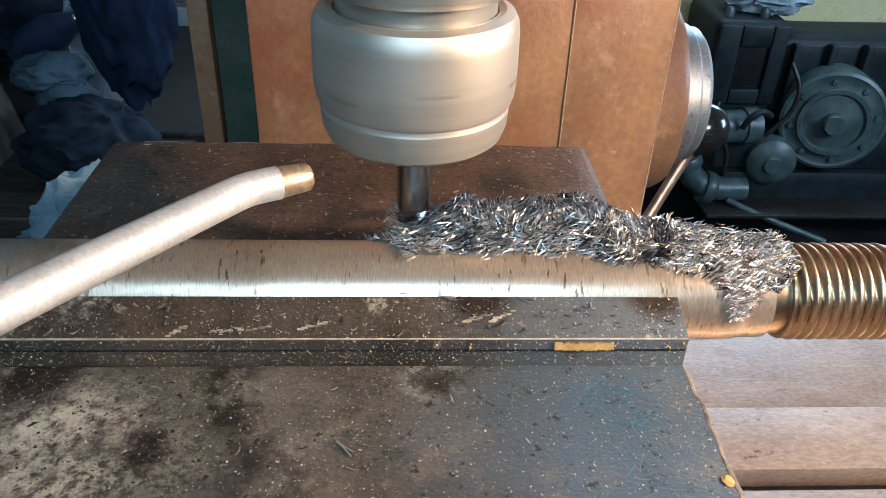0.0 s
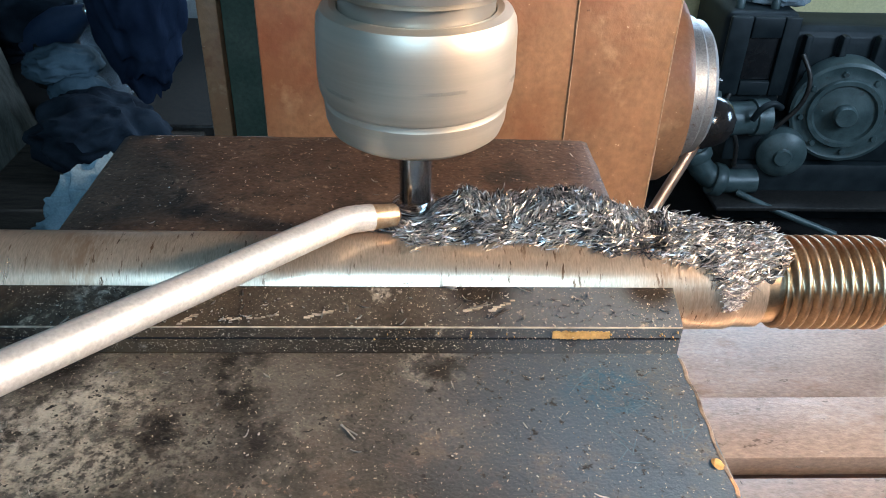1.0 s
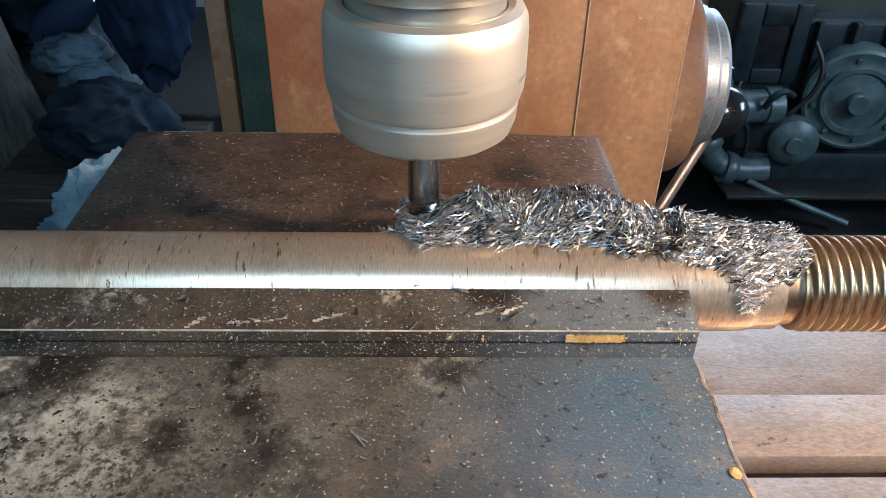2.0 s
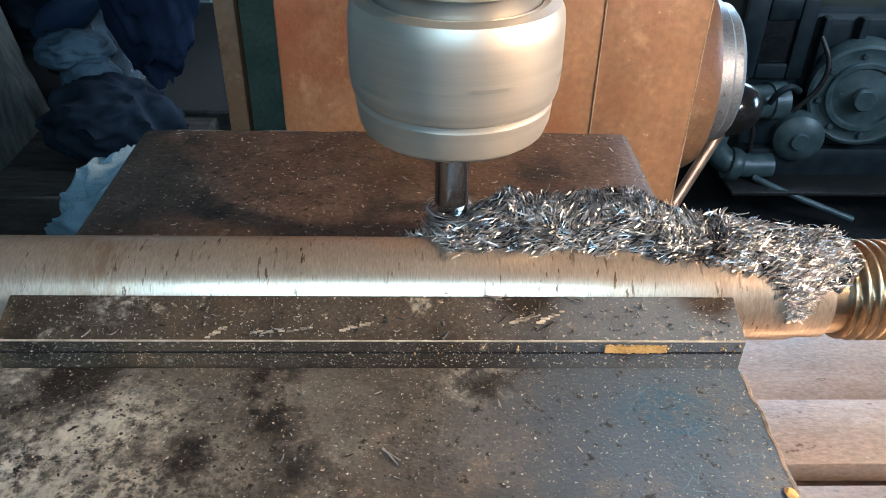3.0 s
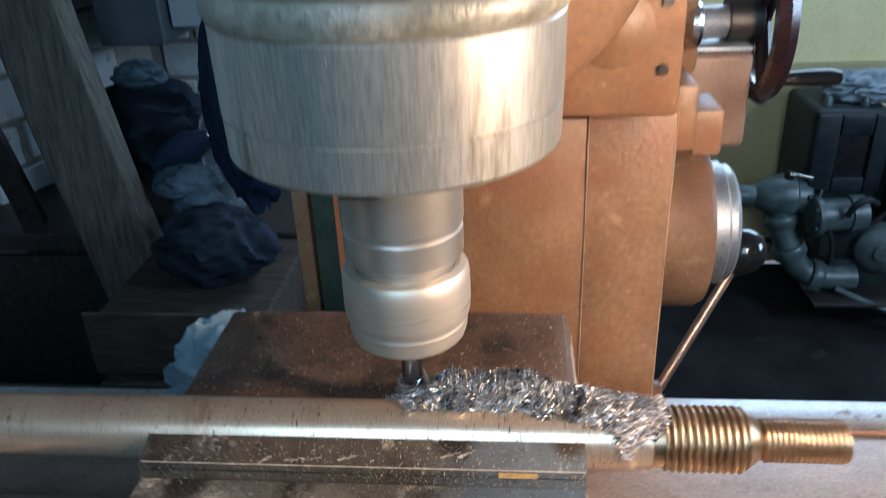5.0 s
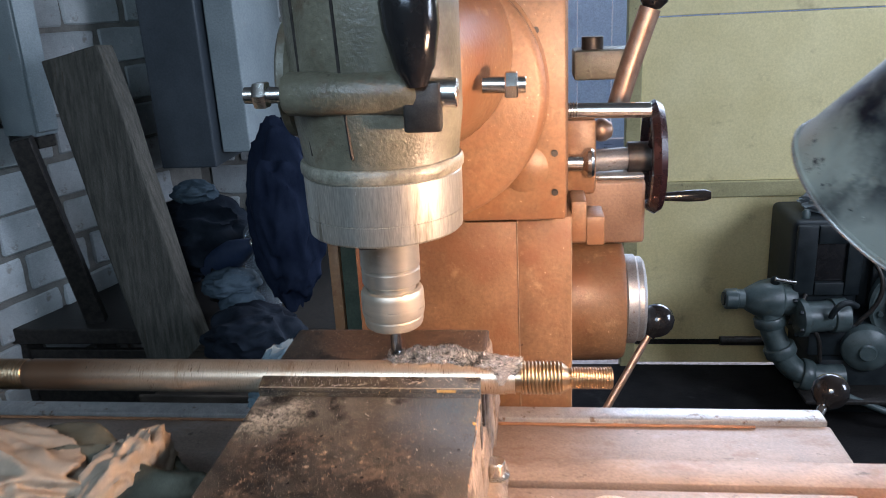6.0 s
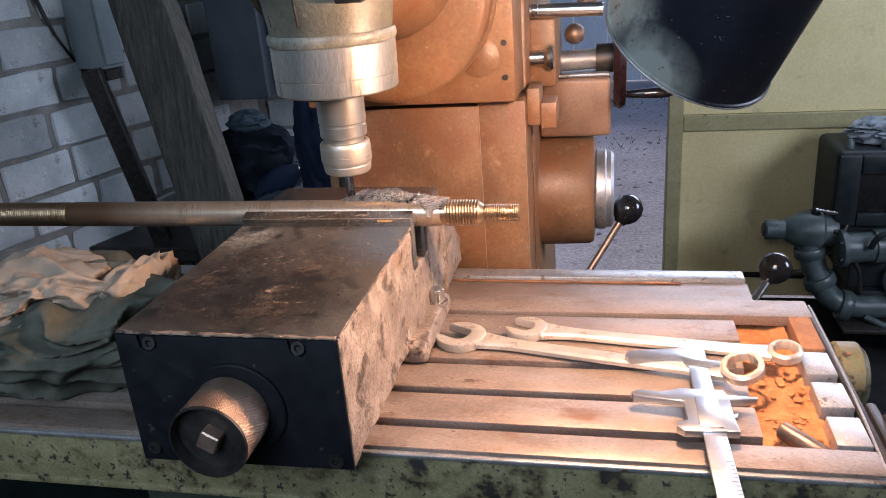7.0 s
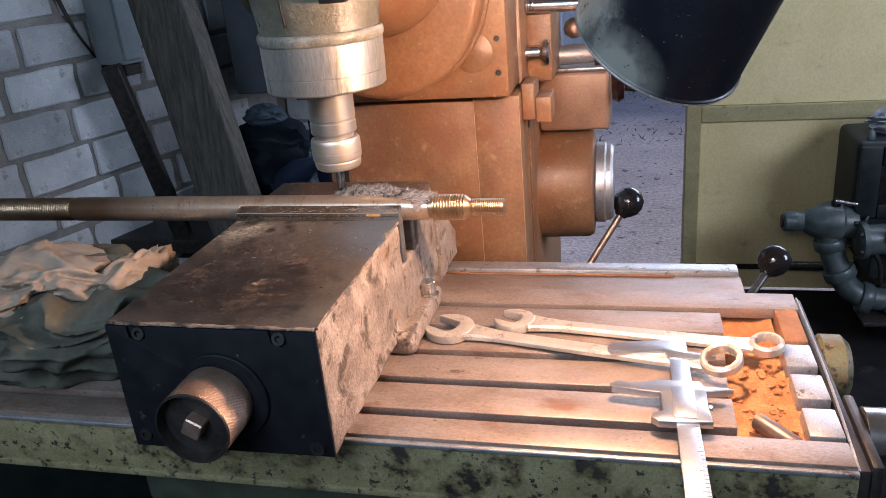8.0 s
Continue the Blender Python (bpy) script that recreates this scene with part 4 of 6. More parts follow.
def vise():
    v = carried(thing("machine_vise", "heavy oil-blackened machine vise bolted to the table", "vise", (-0.027, 0.08, TZ)))
    o = Matrix.Translation((0.027, -0.08, -TZ))

    def add(name, bm, mat, label="", smooth=35, parent=None):
        bm.transform(o)
        return part(name, bm, mat, parent or v, label, smooth)

    xl, xr = -0.1085, 0.0552
    # moving jaw block: a top skin, a cast core and a shade-darkened front
    core = box(xl, xr, -0.0795, 0.1255, 0.8945, 0.9975, 0.003, None, 2)
    bmesh.ops.subdivide_edges(core, edges=core.edges[:], cuts=20, use_grid_fill=True)
    for p in core.verts:
        if p.co.x > xr - 0.004:
            n = noise.noise(p.co * 55) * 0.0018 - abs(noise.noise(p.co * 24)) * 0.0042 - max(0.0, noise.noise(p.co * 38 + Vector((4, 0, 0))) - 0.25) * 0.010
            p.co.x += n
    add("moving_jaw", core, VISE_SIDE, "rough cast moving jaw")
    top = box(xl + 0.0005, xr + 0.0004, -0.0800, 0.12715, 0.9978, 1.0000, 0.0006, None, 1)
    bmesh.ops.subdivide_edges(top, edges=top.edges[:], cuts=14, use_grid_fill=True)
    for p in top.verts:
        if p.co.x > xr - 0.003:
            p.co.x += noise.noise(p.co * 90) * 0.0012
        if p.co.y < -0.0785:
            p.co.y += max(0, noise.noise(p.co * 130)) * 0.0022
    add("top_face", top, VISE_TOP, "oil-blackened scuffed top face with a painted blue sheen")
    front = plate([(xl, 0.8935), (xr, 0.8955), (xr, 0.9978), (0.034, 0.9978), (0.033, 0.988), (0.028, 0.985), (0.0215, 0.988), (0.020, 0.9978),
                   (-0.075, 0.9978), (-0.078, 0.988), (-0.085, 0.985), (-0.0905, 0.988), (-0.0915, 0.9978), (xl, 0.9978)], 0.0796, 0.0826, 0.0006, None,
                  Matrix(((1, 0, 0, 0), (0, 0, -1, 0), (0, 1, 0, 0), (0, 0, 0, 1))))
    # dark plates added behind the notches for the shade inside them
    for x0, x1 in ((-0.093, -0.073), (0.018, 0.036)):
        add("notch_back", box(x0, x1, -0.0798, -0.0790, 0.984, 0.9974, 0.0, None, 1), VISE_FRONT)
    ff = add("front_face", front, VISE_FRONT, "front face with two notches, its shade painted near black")
    for x, z, r in ((0.043, 0.903, 0.0055), (-0.097, 0.905, 0.005)):
        add("cap_screw", lathe([(0, 0.0008), (r * 0.5, 0.0008), (r * 0.5, 0.0022), (r, 0.0022), (r, 0)], 20, along((0, -1, 0), (x, -0.0825, z))), BLACK_STEEL, "", 35, ff)
    for x in (0.0265, -0.0835):
        add("screw_head", lathe([(0, 0.001), (0.0025, 0.001), (0.0025, 0.003), (0.0050, 0.003), (0.0052, 0)], 9, along((0, -1, 0.3), (x, -0.079, 0.9905))), BLACK_STEEL, "", 35, ff)
    cx, cz = -0.0275, 0.9420
    add("thrust_flange", lathe([(0, 0), (0.0355, 0), (0.0355, 0.002), (0.0345, 0.003), (0.029, 0.003), (0.028, 0.002), (0, 0.002)], 64, along((0, -1, 0), (cx + 0.004, -0.0826, cz + 0.001))), VISE_FRONT)
    collar = bmesh.new()
    R, n, rows = 0.0274, 300, 60
    rings = []
    for i in range(rows + 1):
        y = -0.086 - 0.035 * i / rows
        ring = []
        for k in range(n):
            a = 2 * math.pi * k / n
            tri = abs(((k + i) / 4.0) % 1.0 - 0.5) + abs(((k - i * 0.5) / 4.0) % 1.0 - 0.5)
            r = R - 0.0004 + 0.0007 * tri
            ring.append(collar.verts.new((cx + r * math.cos(a), y, cz + r * math.sin(a))))
        rings.append(ring)
    for p, q in zip(rings, rings[1:]):
        for k in range(n):
            collar.faces.new((p[k], p[(k + 1) % n], q[(k + 1) % n], q[k]))
    kc = add("knurled_collar", collar, KNURL, "rust-brown diamond-knurled screw collar", 20)
    add("collar_rim", lathe([(0.0274, 0.0), (0.0278, 0.0008), (0.0273, 0.0022), (0.0262, 0.0024), (0.0256, 0.001), (0.0256, -0.007), (0, -0.007)], 64, along((0, -1, 0), (cx, -0.121, cz))), BLACK_STEEL, "dark hollow collar mouth", 35, kc)
    add("collar_neck", rod_between((cx, -0.0826, cz), (cx, -0.087, cz), 0.0262, 48), BLACK_STEEL)
    sq = box(-0.0068, 0.0068, -0.1240, -0.106, -0.0068, 0.0068, 0.001, None, 1, Matrix.Translation((cx, 0, cz)) @ Matrix.Rotation(radians(28), 4, "Y"))
    add("square_drive", sq, KNURL, "square screw drive end", 35, kc)
    # hardened jaw plate standing proud, with ochre grease on its front edge
    jp = plate([(0.1273, 0.950), (0.1386, 0.950), (0.1386, 1.0107), (0.1273, 1.0072)], xl + 0.001, xr, 0.0003, None, Matrix(((0, 0, 1, 0), (1, 0, 0, 0), (0, 1, 0, 0), (0, 0, 0, 1))))
    jplate = add("jaw_plate", jp, JAW, "stained steel jaw plate standing proud")
    # thin pale strip added as the highlight along the plate's edge
    add("plate_edge", box(xl + 0.002, xr - 0.0003, 0.12722, 0.12750, 1.00700, 1.00733, 0.0, None, 1), GRIT, "pale line painting the edge highlight", 35, jplate)
    add("plate_seam", box(xl + 0.002, xr - 0.0005, 0.12712, 0.12735, 1.0038, 1.0042, 0.0, None, 1), VISE_FRONT, "dark seam", 35, jplate)
    g = random.Random(5)
    rag_ = [noise.noise(Vector((k * 0.7, 3.0, 0))) * 0.0005 + g.uniform(-0.0002, 0.0002) for k in range(82)]
    strip = plate([(0.0243 + 0.0135 * k / 40, 1.0041 + rag_[k]) for k in range(41)] + [(0.0378 - 0.0135 * k / 40, 1.0062 + rag_[41 + k]) for k in range(41)], -0.12728, -0.12690, 0, None,
                  Matrix(((1, 0, 0, 0), (0, 0, -1, 0), (0, 1, 0, 0), (0, 0, 0, 1))))
    add("grease_streak", strip, OCHRE, "ochre grease streak on the plate's edge", 35, jplate)
    for k in range(26):
        x = g.uniform(-0.02, 0.054)
        r = g.uniform(0.00010, 0.00030)
        add("grease_dab", lathe([(0, 0.0006), (r * 0.8, 0.0004), (r, 0)], 7, along((0, -1, 0), (x, 0.1273, g.uniform(1.0036, 1.0060)))), OCHRE, "", 35, jplate)
    add("grease_blob", roughen(lathe([(0, 0.0006), (0.0010, 0.0005), (0.0016, 0)], 9, along((0.3, 0, 1), (0.0535, 0.0925, 1.0000))), 0.0004, 900), OCHRE)
    edge = box(xr - 0.0007, xr + 0.0005, -0.0796, 0.1250, 0.9980, 1.0001, 0.0003, None, 1)
    bmesh.ops.subdivide_edges(edge, edges=[e for e in edge.edges if abs(e.verts[0].co.y - e.verts[1].co.y) > 0.1], cuts=90)
    for p in edge.verts:
        p.co.x += noise.noise(p.co * 190) * 0.0009 + noise.noise(p.co * 60) * 0.0006
    add("worn_edge", edge, WORN_EDGE, "rusty worn edge")
    edge = box(xl + 0.001, xr - 0.001, -0.0830, -0.0794, 0.9986, 1.0003, 0.0004, None, 1)
    bmesh.ops.subdivide_edges(edge, edges=[e for e in edge.edges if abs(e.verts[0].co.x - e.verts[1].co.x) > 0.1], cuts=110)
    for p in edge.verts:
        p.co.y += noise.noise(p.co * 210) * 0.0012 + max(0, noise.noise(p.co * 55)) * 0.0016
        p.co.z += noise.noise(p.co * 260) * 0.0005
    add("front_edge", edge, WORN_EDGE, "nicked worn front edge with a painted orange highlight")
    for cx_, cy_, n_ in ((0.0320, 0.1175, 7), (0.0400, 0.1105, 13), (0.0440, 0.1180, 3), (0.0470, 0.1020, 4), (0.0360, 0.0960, 5)):
        for k in range(n_):
            a, l = g.uniform(-0.9, 0.9) + (1.57 if k % 3 == 0 else 0), g.uniform(0.003, 0.0085)
            add("scratch", box(-l / 2, l / 2, -0.00010, 0.00010, -0.0001, 0.00005, 0, None, 1, Matrix.Translation((cx_ + g.gauss(0, 0.0016), cy_ + g.gauss(0, 0.0016), 1.0)) @ Matrix.Rotation(a, 4, "Z")), SCRATCH, "", 35)
    # small dark dents and pale scrape marks on the top face and the plate
    for k in range(26):
        x, y, r = g.uniform(-0.10, 0.05), g.uniform(-0.06, 0.122), g.uniform(0.0004, 0.0016)
        out = [(x + r * g.uniform(0.6, 1.2) * math.cos(6.283 * i / 9), y + r * g.uniform(0.5, 1.0) * math.sin(6.283 * i / 9)) for i in range(9)]
        add("dent", plate(out, 0.9997, 1.00006, 0), VISE_FRONT)
    for x, y, l, a in ((0.0130, 0.1335, 0.0070, 40), (0.0060, 0.1325, 0.0040, 32), (-0.046, 0.1300, 0.0120, 5), (-0.030, 0.1310, 0.0060, 25), (-0.060, 0.1295, 0.0050, 50)):
        mark = bmesh.new()
        for i in range(9):
            u, w = (i / 8 - 0.5) * l, 0.00025 + 0.0003 * g.random()
            c, q = math.cos(radians(a)), math.sin(radians(a))
            px, py = x + u * c + g.uniform(-1, 1) * 0.0003, y + u * q * 0.6 + g.uniform(-1, 1) * 0.0003
            pz = 1.0072 + (py - 0.1273) * 0.31
            box(px - w * 1.6, px + w * 1.6, py - w, py + w, pz - 0.0001, pz + 0.00006, 0, mark, 1)
        add("scrape", mark, GRIT, "pale scrape mark", 35, jplate)
    # fixed rear jaw
    rj = box(-0.1120, xr + 0.0005, 0.1745, 0.2475, 0.905, 1.0000, 0.003, None, 2)
    bmesh.ops.subdivide_edges(rj, edges=rj.edges[:], cuts=18, use_grid_fill=True)
    for p in rj.verts:
        if p.co.x > xr - 0.003 and p.co.z < 0.998:
            p.co.x += noise.noise(p.co * 60) * 0.002
        if p.co.y > 0.245 and p.co.z > 0.99:
            p.co.z += noise.noise(p.co * 80) * 0.0008
    add("fixed_jaw", rj, REAR_JAW, "rust-brown fixed rear jaw")
    add("fixed_flank", roughen(box(xr - 0.010, xr + 0.0022, 0.180, 0.243, 0.900, 0.9945, 0.004, None, 2), 0.0016, 70, 3, None, 8), VISE_SIDE, "bright rough cast flank")
    add("rear_jaw_plate", box(-0.1185, xr, 0.1622, 0.1740, 0.950, 0.9965, 0.0006, None, 1), VISE_TOP, "dark rear jaw plate")
    bed = box(-0.100, 0.047, -0.035, 0.268, 0.8825, 0.9035, 0.004, None, 2)
    add("slide_bed", roughen(bed, 0.0012, 55, 9, None, 8), VISE_SIDE, "cast slide bed")
    add("guide_bar", box(-0.070, 0.018, 0.120, 0.182, 0.9035, 0.945, 0.003), BLACK_STEEL)
    add("slide_body", roughen(box(0.020, xr + 0.0012, 0.122, 0.182, 0.8845, 0.957, 0.003, None, 2), 0.0016, 60, 6, None, 8), VISE_SIDE, "rough cast slide body")
    tail = plate([(0.2478, 0.8826), (0.330, 0.8826), (0.329, 0.912), (0.300, 0.940), (0.2478, 0.974)], -0.095, xr + 0.003, 0.002, None, Matrix(((0, 0, 1, 0), (1, 0, 0, 0), (0, 1, 0, 0), (0, 0, 0, 1))))
    add("buttress", roughen(tail, 0.0015, 50, 8, None, 6), VISE_SIDE, "sloping cast buttress behind the fixed jaw")
    add("foot", roughen(box(0.030, 0.070, 0.085, 0.200, 0.8825, 0.903, 0.006, None, 3), 0.0022, 60, 2, None, 6), VISE_SIDE)
    add("foot", roughen(box(-0.117, -0.085, 0.100, 0.215, 0.8825, 0.901, 0.007, None, 3), 0.0015, 60, 4, None, 5), VISE_SIDE)
    add("clamp_bolt", lathe([(0, 0.016), (0.007, 0.016), (0.008, 0.015), (0.008, 0.004), (0.011, 0.003), (0.011, 0), (0, 0)], 24, along((0, 0, 1), (0.0615, 0.176, 0.9005))), CHROME, "bright clamping bolt")
    return v


ROD_Y, ROD_Z, ROD_R = 0.1494, 1.0049, 0.0123


def threaded(x0, x1, r, pitch, depth, bm=None, per=6, segs=56, phase=0.0):
    own = bmesh.new()
    n = max(2, int((x1 - x0) / pitch * per))
    rings = []
    for i in range(n + 1):
        x = x0 + (x1 - x0) * i / n
        ring = []
        for k in range(segs):
            a = 2 * math.pi * k / segs
            u = (x / pitch - k / segs + phase) % 1.0
            w = min(1.0, abs(u - 0.5) * 2.6)
            edge = min(1.0, (x - x0) / pitch * 1.2 + 0.25, (x1 - x) / pitch * 1.2 + 0.25)
            q = r - depth * (1 - w) - depth * 0.8 * (1 - edge)
            ring.append(own.verts.new((x, q * math.cos(a), q * math.sin(a))))
        rings.append(ring)
    for p, q in zip(rings, rings[1:]):
        for k in range(segs):
            own.faces.new((p[k], p[(k + 1) % segs], q[(k + 1) % segs], q[k]))
    own.faces.new(rings[0][::-1])
    own.faces.new(rings[-1])
    return merged(own, bm)


def workpiece():
    w = carried(thing("workpiece_rod", "long turned steel rod with threaded ends clamped in the vise", "steel rod", (0, ROD_Y, ROD_Z)))
    bar = bmesh.new()
    xs = [-0.2985 + 0.001 * i for i in range(379)]
    rings = []
    for x in xs:
        ring = []
        for k in range(96):
            a = 2 * math.pi * k / 96
            r = ROD_R
            if x > 0.0715:
                r -= 0.0006 * min(1, (x - 0.0715) / 0.002)
            y, z = r * math.cos(a), r * math.sin(a)
            d = (x - AX) ** 2 + (y + ROD_Y - AY) ** 2
            if z > 0.0028 and (d < 0.0043 ** 2 or (x > AX and x < 0.066 and abs(y + ROD_Y - AY) < 0.0043)):
                z = 0.0028
            ring.append(bar.verts.new((x, y, z)))
        rings.append(ring)
    for p, q in zip(rings, rings[1:]):
        for k in range(96):
            bar.faces.new((p[k], p[(k + 1) % 96], q[(k + 1) % 96], q[k]))
    bar.faces.new(rings[0][::-1])
    bar.faces.new(rings[-1])
    part("bar", bar, ROD, w, "", 30)
    part("groove", rod_between((0.0793, 0, 0), (0.0862, 0, 0), 0.0106, 48), THREAD, w, "", 40)
    part("thread", threaded(0.0840, 0.1135, 0.0124, 0.00268, 0.00125), THREAD, w, "coarse oily thread", 50)
    part("shoulder", lathe([(0, 0), (0.0113, 0), (0.0108, 0.001), (0.0072, 0.0058), (0.0064, 0.0062), (0.0064, 0.0078), (0, 0.0078)], 56, along((1, 0, 0), (0.1130, 0, 0))), THREAD, w, "", 30)
    part("stub_thread", threaded(0.1195, 0.1495, 0.0081, 0.0019, 0.0008, None, 6, 44), THREAD, w, "fine threaded stub end", 50)
    part("left_thread", threaded(-0.470, -0.3030, 0.0121, 0.00268, 0.0010), THREAD, w, "threaded far end", 50)
    part("left_neck", rod_between((-0.3045, 0, 0), (-0.2980, 0, 0), 0.0112, 48), ROD, w, "", 40)
    return w


def plate_z(y):
    """Height of the tilted jaw plate."""
    return 1.0073 + (y - 0.1273) * 0.31


FRONT = ((-0.012, 0.1520), (-0.0075, 0.1480), (-0.001, 0.1468), (0.012, 0.1470), (0.032, 0.1467), (0.041, 0.1445), (0.052, 0.1433), (0.060, 0.1416), (0.066, 0.1392), (0.079, 0.1388), (0.085, 0.1432))


def front_line(x):
    for (xa, ya), (xb, yb) in zip(FRONT, FRONT[1:]):
        if x <= xb:
            return ya + (yb - ya) * max(0.0, (x - xa) / (xb - xa))
    return FRONT[-1][1]


def swarf_height(x):
    """Middle, half width and height of the swarf bank along the rod."""
    u = max(0.0, min(1.0, (x + 0.004) / 0.092))
    back = 0.1778 - 0.0115 * u ** 1.3
    front = front_line(x) + 0.0006 * math.sin(x * 430) + 0.0004 * math.sin(x * 910)
    top = 1.0237 + 0.0010 * math.sin(x * 210 + 1) - 0.0060 * max(0.0, min(1.0, (x - 0.036) / 0.026))
    top -= 0.0016 * max(0.0, 1 - abs(x - 0.010) / 0.010)
    if x < 0.006:
        top -= (0.006 - x) * 0.55
        back -= (0.004 - x) * 0.6
    if x > 0.058:
        back -= (x - 0.058) * 0.2
    return (front + back) / 2, (back - front) / 2, top


def bank_point(x, s):
    """A point of the bank's skin: s from -1 at the front foot to 1 at the back."""
    mid, half, top = swarf_height(x)
    y = mid + half * s
    dy = y - ROD_Y
    base = ROD_Z + math.sqrt(max(ROD_R ** 2 - dy ** 2, 0)) if abs(dy) < ROD_R else 1.003
    base = max(base, 1.000 if s > 0 else 0.999)
    h = max(0.0, top - 1.0165) * (1 - abs(s) ** 2.2) + (1.0165 - base) * max(0, 1 - abs(s) ** 3) * 0.9
    return Vector((x, y, base + max(h, 0.0004)))


def swarf():
    bank = carried(thing("swarf_heap", "heap of curled steel chips lying along the rod", "metal chips", (0.035, ROD_Y, 1.015), kind="stuff"))
    o = Matrix.Translation((-0.035, -ROD_Y, -1.015))
    # near-black filler under the chips, painting the shade in their gaps
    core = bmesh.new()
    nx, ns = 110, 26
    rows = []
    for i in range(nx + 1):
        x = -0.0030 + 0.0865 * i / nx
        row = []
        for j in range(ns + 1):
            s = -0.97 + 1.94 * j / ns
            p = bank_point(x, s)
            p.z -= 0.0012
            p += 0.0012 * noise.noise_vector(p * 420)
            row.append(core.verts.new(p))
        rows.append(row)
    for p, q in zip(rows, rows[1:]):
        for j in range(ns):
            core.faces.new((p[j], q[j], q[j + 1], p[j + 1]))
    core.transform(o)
    part("packed_core", core, CORE, bank, "near-black filler for the shade between the chips", 60)

    def lie(g, upper=False):
        x, s = g.uniform(-0.007, 0.0845), g.uniform(-1.0, 0.85)
        while upper != (0.004 < x < 0.056 and s > -0.30 + 0.2 * math.sin(x * 170)):
            x, s = g.uniform(-0.007, 0.0845), g.uniform(-1.0, 0.85)
        p = bank_point(x, s)
        e = 0.0006
        tx, ts = bank_point(x + e, s) - p, bank_point(x, s + 0.02) - p
        n = tx.cross(ts).normalized()
        if n.z < 0:
            n = -n
        mid_zone = 0.003 < x < 0.058 and s > -0.58 + 0.12 * math.sin(x * 260)
        if mid_zone:
            lean = 0.40 * math.sin(x * 330 + 1.2) + 0.05
            d = Vector((g.gauss(lean, 0.30), 0.45 + g.gauss(0, 0.3), 1.0 + g.gauss(0, 0.25)))
            if g.random() < 0.30:
                d = Vector((g.gauss(0, 1), g.gauss(0, 0.5), g.gauss(0.2, 0.5)))
        else:
            d = Vector((1.0 + g.gauss(0, 0.35), g.gauss(0.30, 0.6), g.gauss(0.3, 0.5)))
        d = (d - 0.62 * d.dot(n) * n).normalized()
        m = Matrix.Translation(p + n * (g.uniform(-0.0010, 0.0008) + (g.uniform(0.0, 0.0016) if g.random() < 0.12 else 0))) @ d.to_track_quat("X", "Z").to_matrix().to_4x4() @ Matrix.Rotation(g.uniform(0, 6.3), 4, "X")
        return m, g.uniform(0.0018, 0.0044)

    def spill(g):
        a = 1.75 + 1.35 * g.random() ** 1.5
        w = 0.0125 * max(0.12, 1 - (a - 1.75) / 1.35)
        x = 0.0735 - 0.0025 * (a - 1.75) + g.uniform(-w, w * 0.8)
        r = ROD_R + g.uniform(0.0001, 0.0018) * (1.2 - 0.6 * (a - 1.75))
        p = Vector((x, ROD_Y + r * math.cos(a), ROD_Z + r * math.sin(a)))
        d = Vector((1.0, g.gauss(0, 0.5), g.gauss(0.25, 0.5))).normalized()
        return Matrix.Translation(p) @ d.to_track_quat("X", "Z").to_matrix().to_4x4() @ Matrix.Rotation(g.uniform(0, 6.3), 4, "X"), g.uniform(0.002, 0.0042)

    def foot(g):
        k = g.random()
        x = AX + g.gauss(-0.0012, 0.0052) - 0.0005
        y = AY - 0.0045 - 0.0155 * k * max(0.25, 1 - abs(x - AX) / 0.011)
        if g.random() < 0.35:
            a, r = g.uniform(0, 6.283), 0.0048 + abs(g.gauss(0, 0.0030))
            x, y = AX + r * math.cos(a), AY + r * math.sin(a) * 0.9 - 0.001
        dy = y - ROD_Y
        z = ROD_Z + math.sqrt(max(ROD_R ** 2 - dy ** 2, 0)) if abs(dy) < ROD_R else 1.002
        z = max(z, 1.0085) + (0.0004 + 0.0024 * max(0.0, 1 - abs(x - AX) / 0.008)) * g.random()
        m = Matrix.Translation((x, y, z)) @ Matrix.Rotation(math.atan2(y - AY, x - AX) + 1.57 + g.gauss(0, 0.7), 4, "Z") @ Matrix.Rotation(g.gauss(0, 0.35), 4, "Y") @ Matrix.Rotation(g.uniform(0, 6.3), 4, "X")
        return m, g.uniform(0.0022, 0.0046)

    for name, bm in (("foot_chips", swarf_mesh(900, 14, foot)), ("chips", swarf_mesh(4700, 11, lie)), ("upper_chips", swarf_mesh(2900, 16, lambda g: lie(g, True))), ("spilled_chips", swarf_mesh(900, 12, spill))):
        bm.transform(o)
        part(name, bm, {"spilled_chips": CHIP_PALE, "upper_chips": CHIP_DARK}.get(name, CHIP), bank)
    # single chips and grit scattered over the vise
    loose = carried(thing("scattered_chips", "single bright steel chips and grit scattered on the vise", "metal chips", (-0.03, 0.12, 1.0), kind="stuff"))
    o2 = Matrix.Translation((0.03, -0.12, -1.0))

    def single(g):
        k = g.random()
        if k < 0.45:
            x, y = g.uniform(-0.10, 0.054), g.uniform(0.128, 0.1365)
            z = plate_z(y)
        elif k < 0.75:
            x, y, z = g.uniform(-0.10, 0.054), g.uniform(0.04, 0.1255), 1.0001
        else:
            x, y, z = g.uniform(-0.10, 0.054), g.uniform(0.178, 0.245), 1.0002
        m = Matrix.Translation((x, y, z + 0.0002)) @ Matrix.Rotation(g.uniform(0, 6.3), 4, "Z") @ Matrix.Rotation(g.uniform(-0.15, 0.15), 4, "Y")
        return m, g.uniform(0.0008, 0.0032) if g.random() < 0.25 else g.uniform(0.0003, 0.0008)

    g = random.Random(77)
    verts, faces = [], []
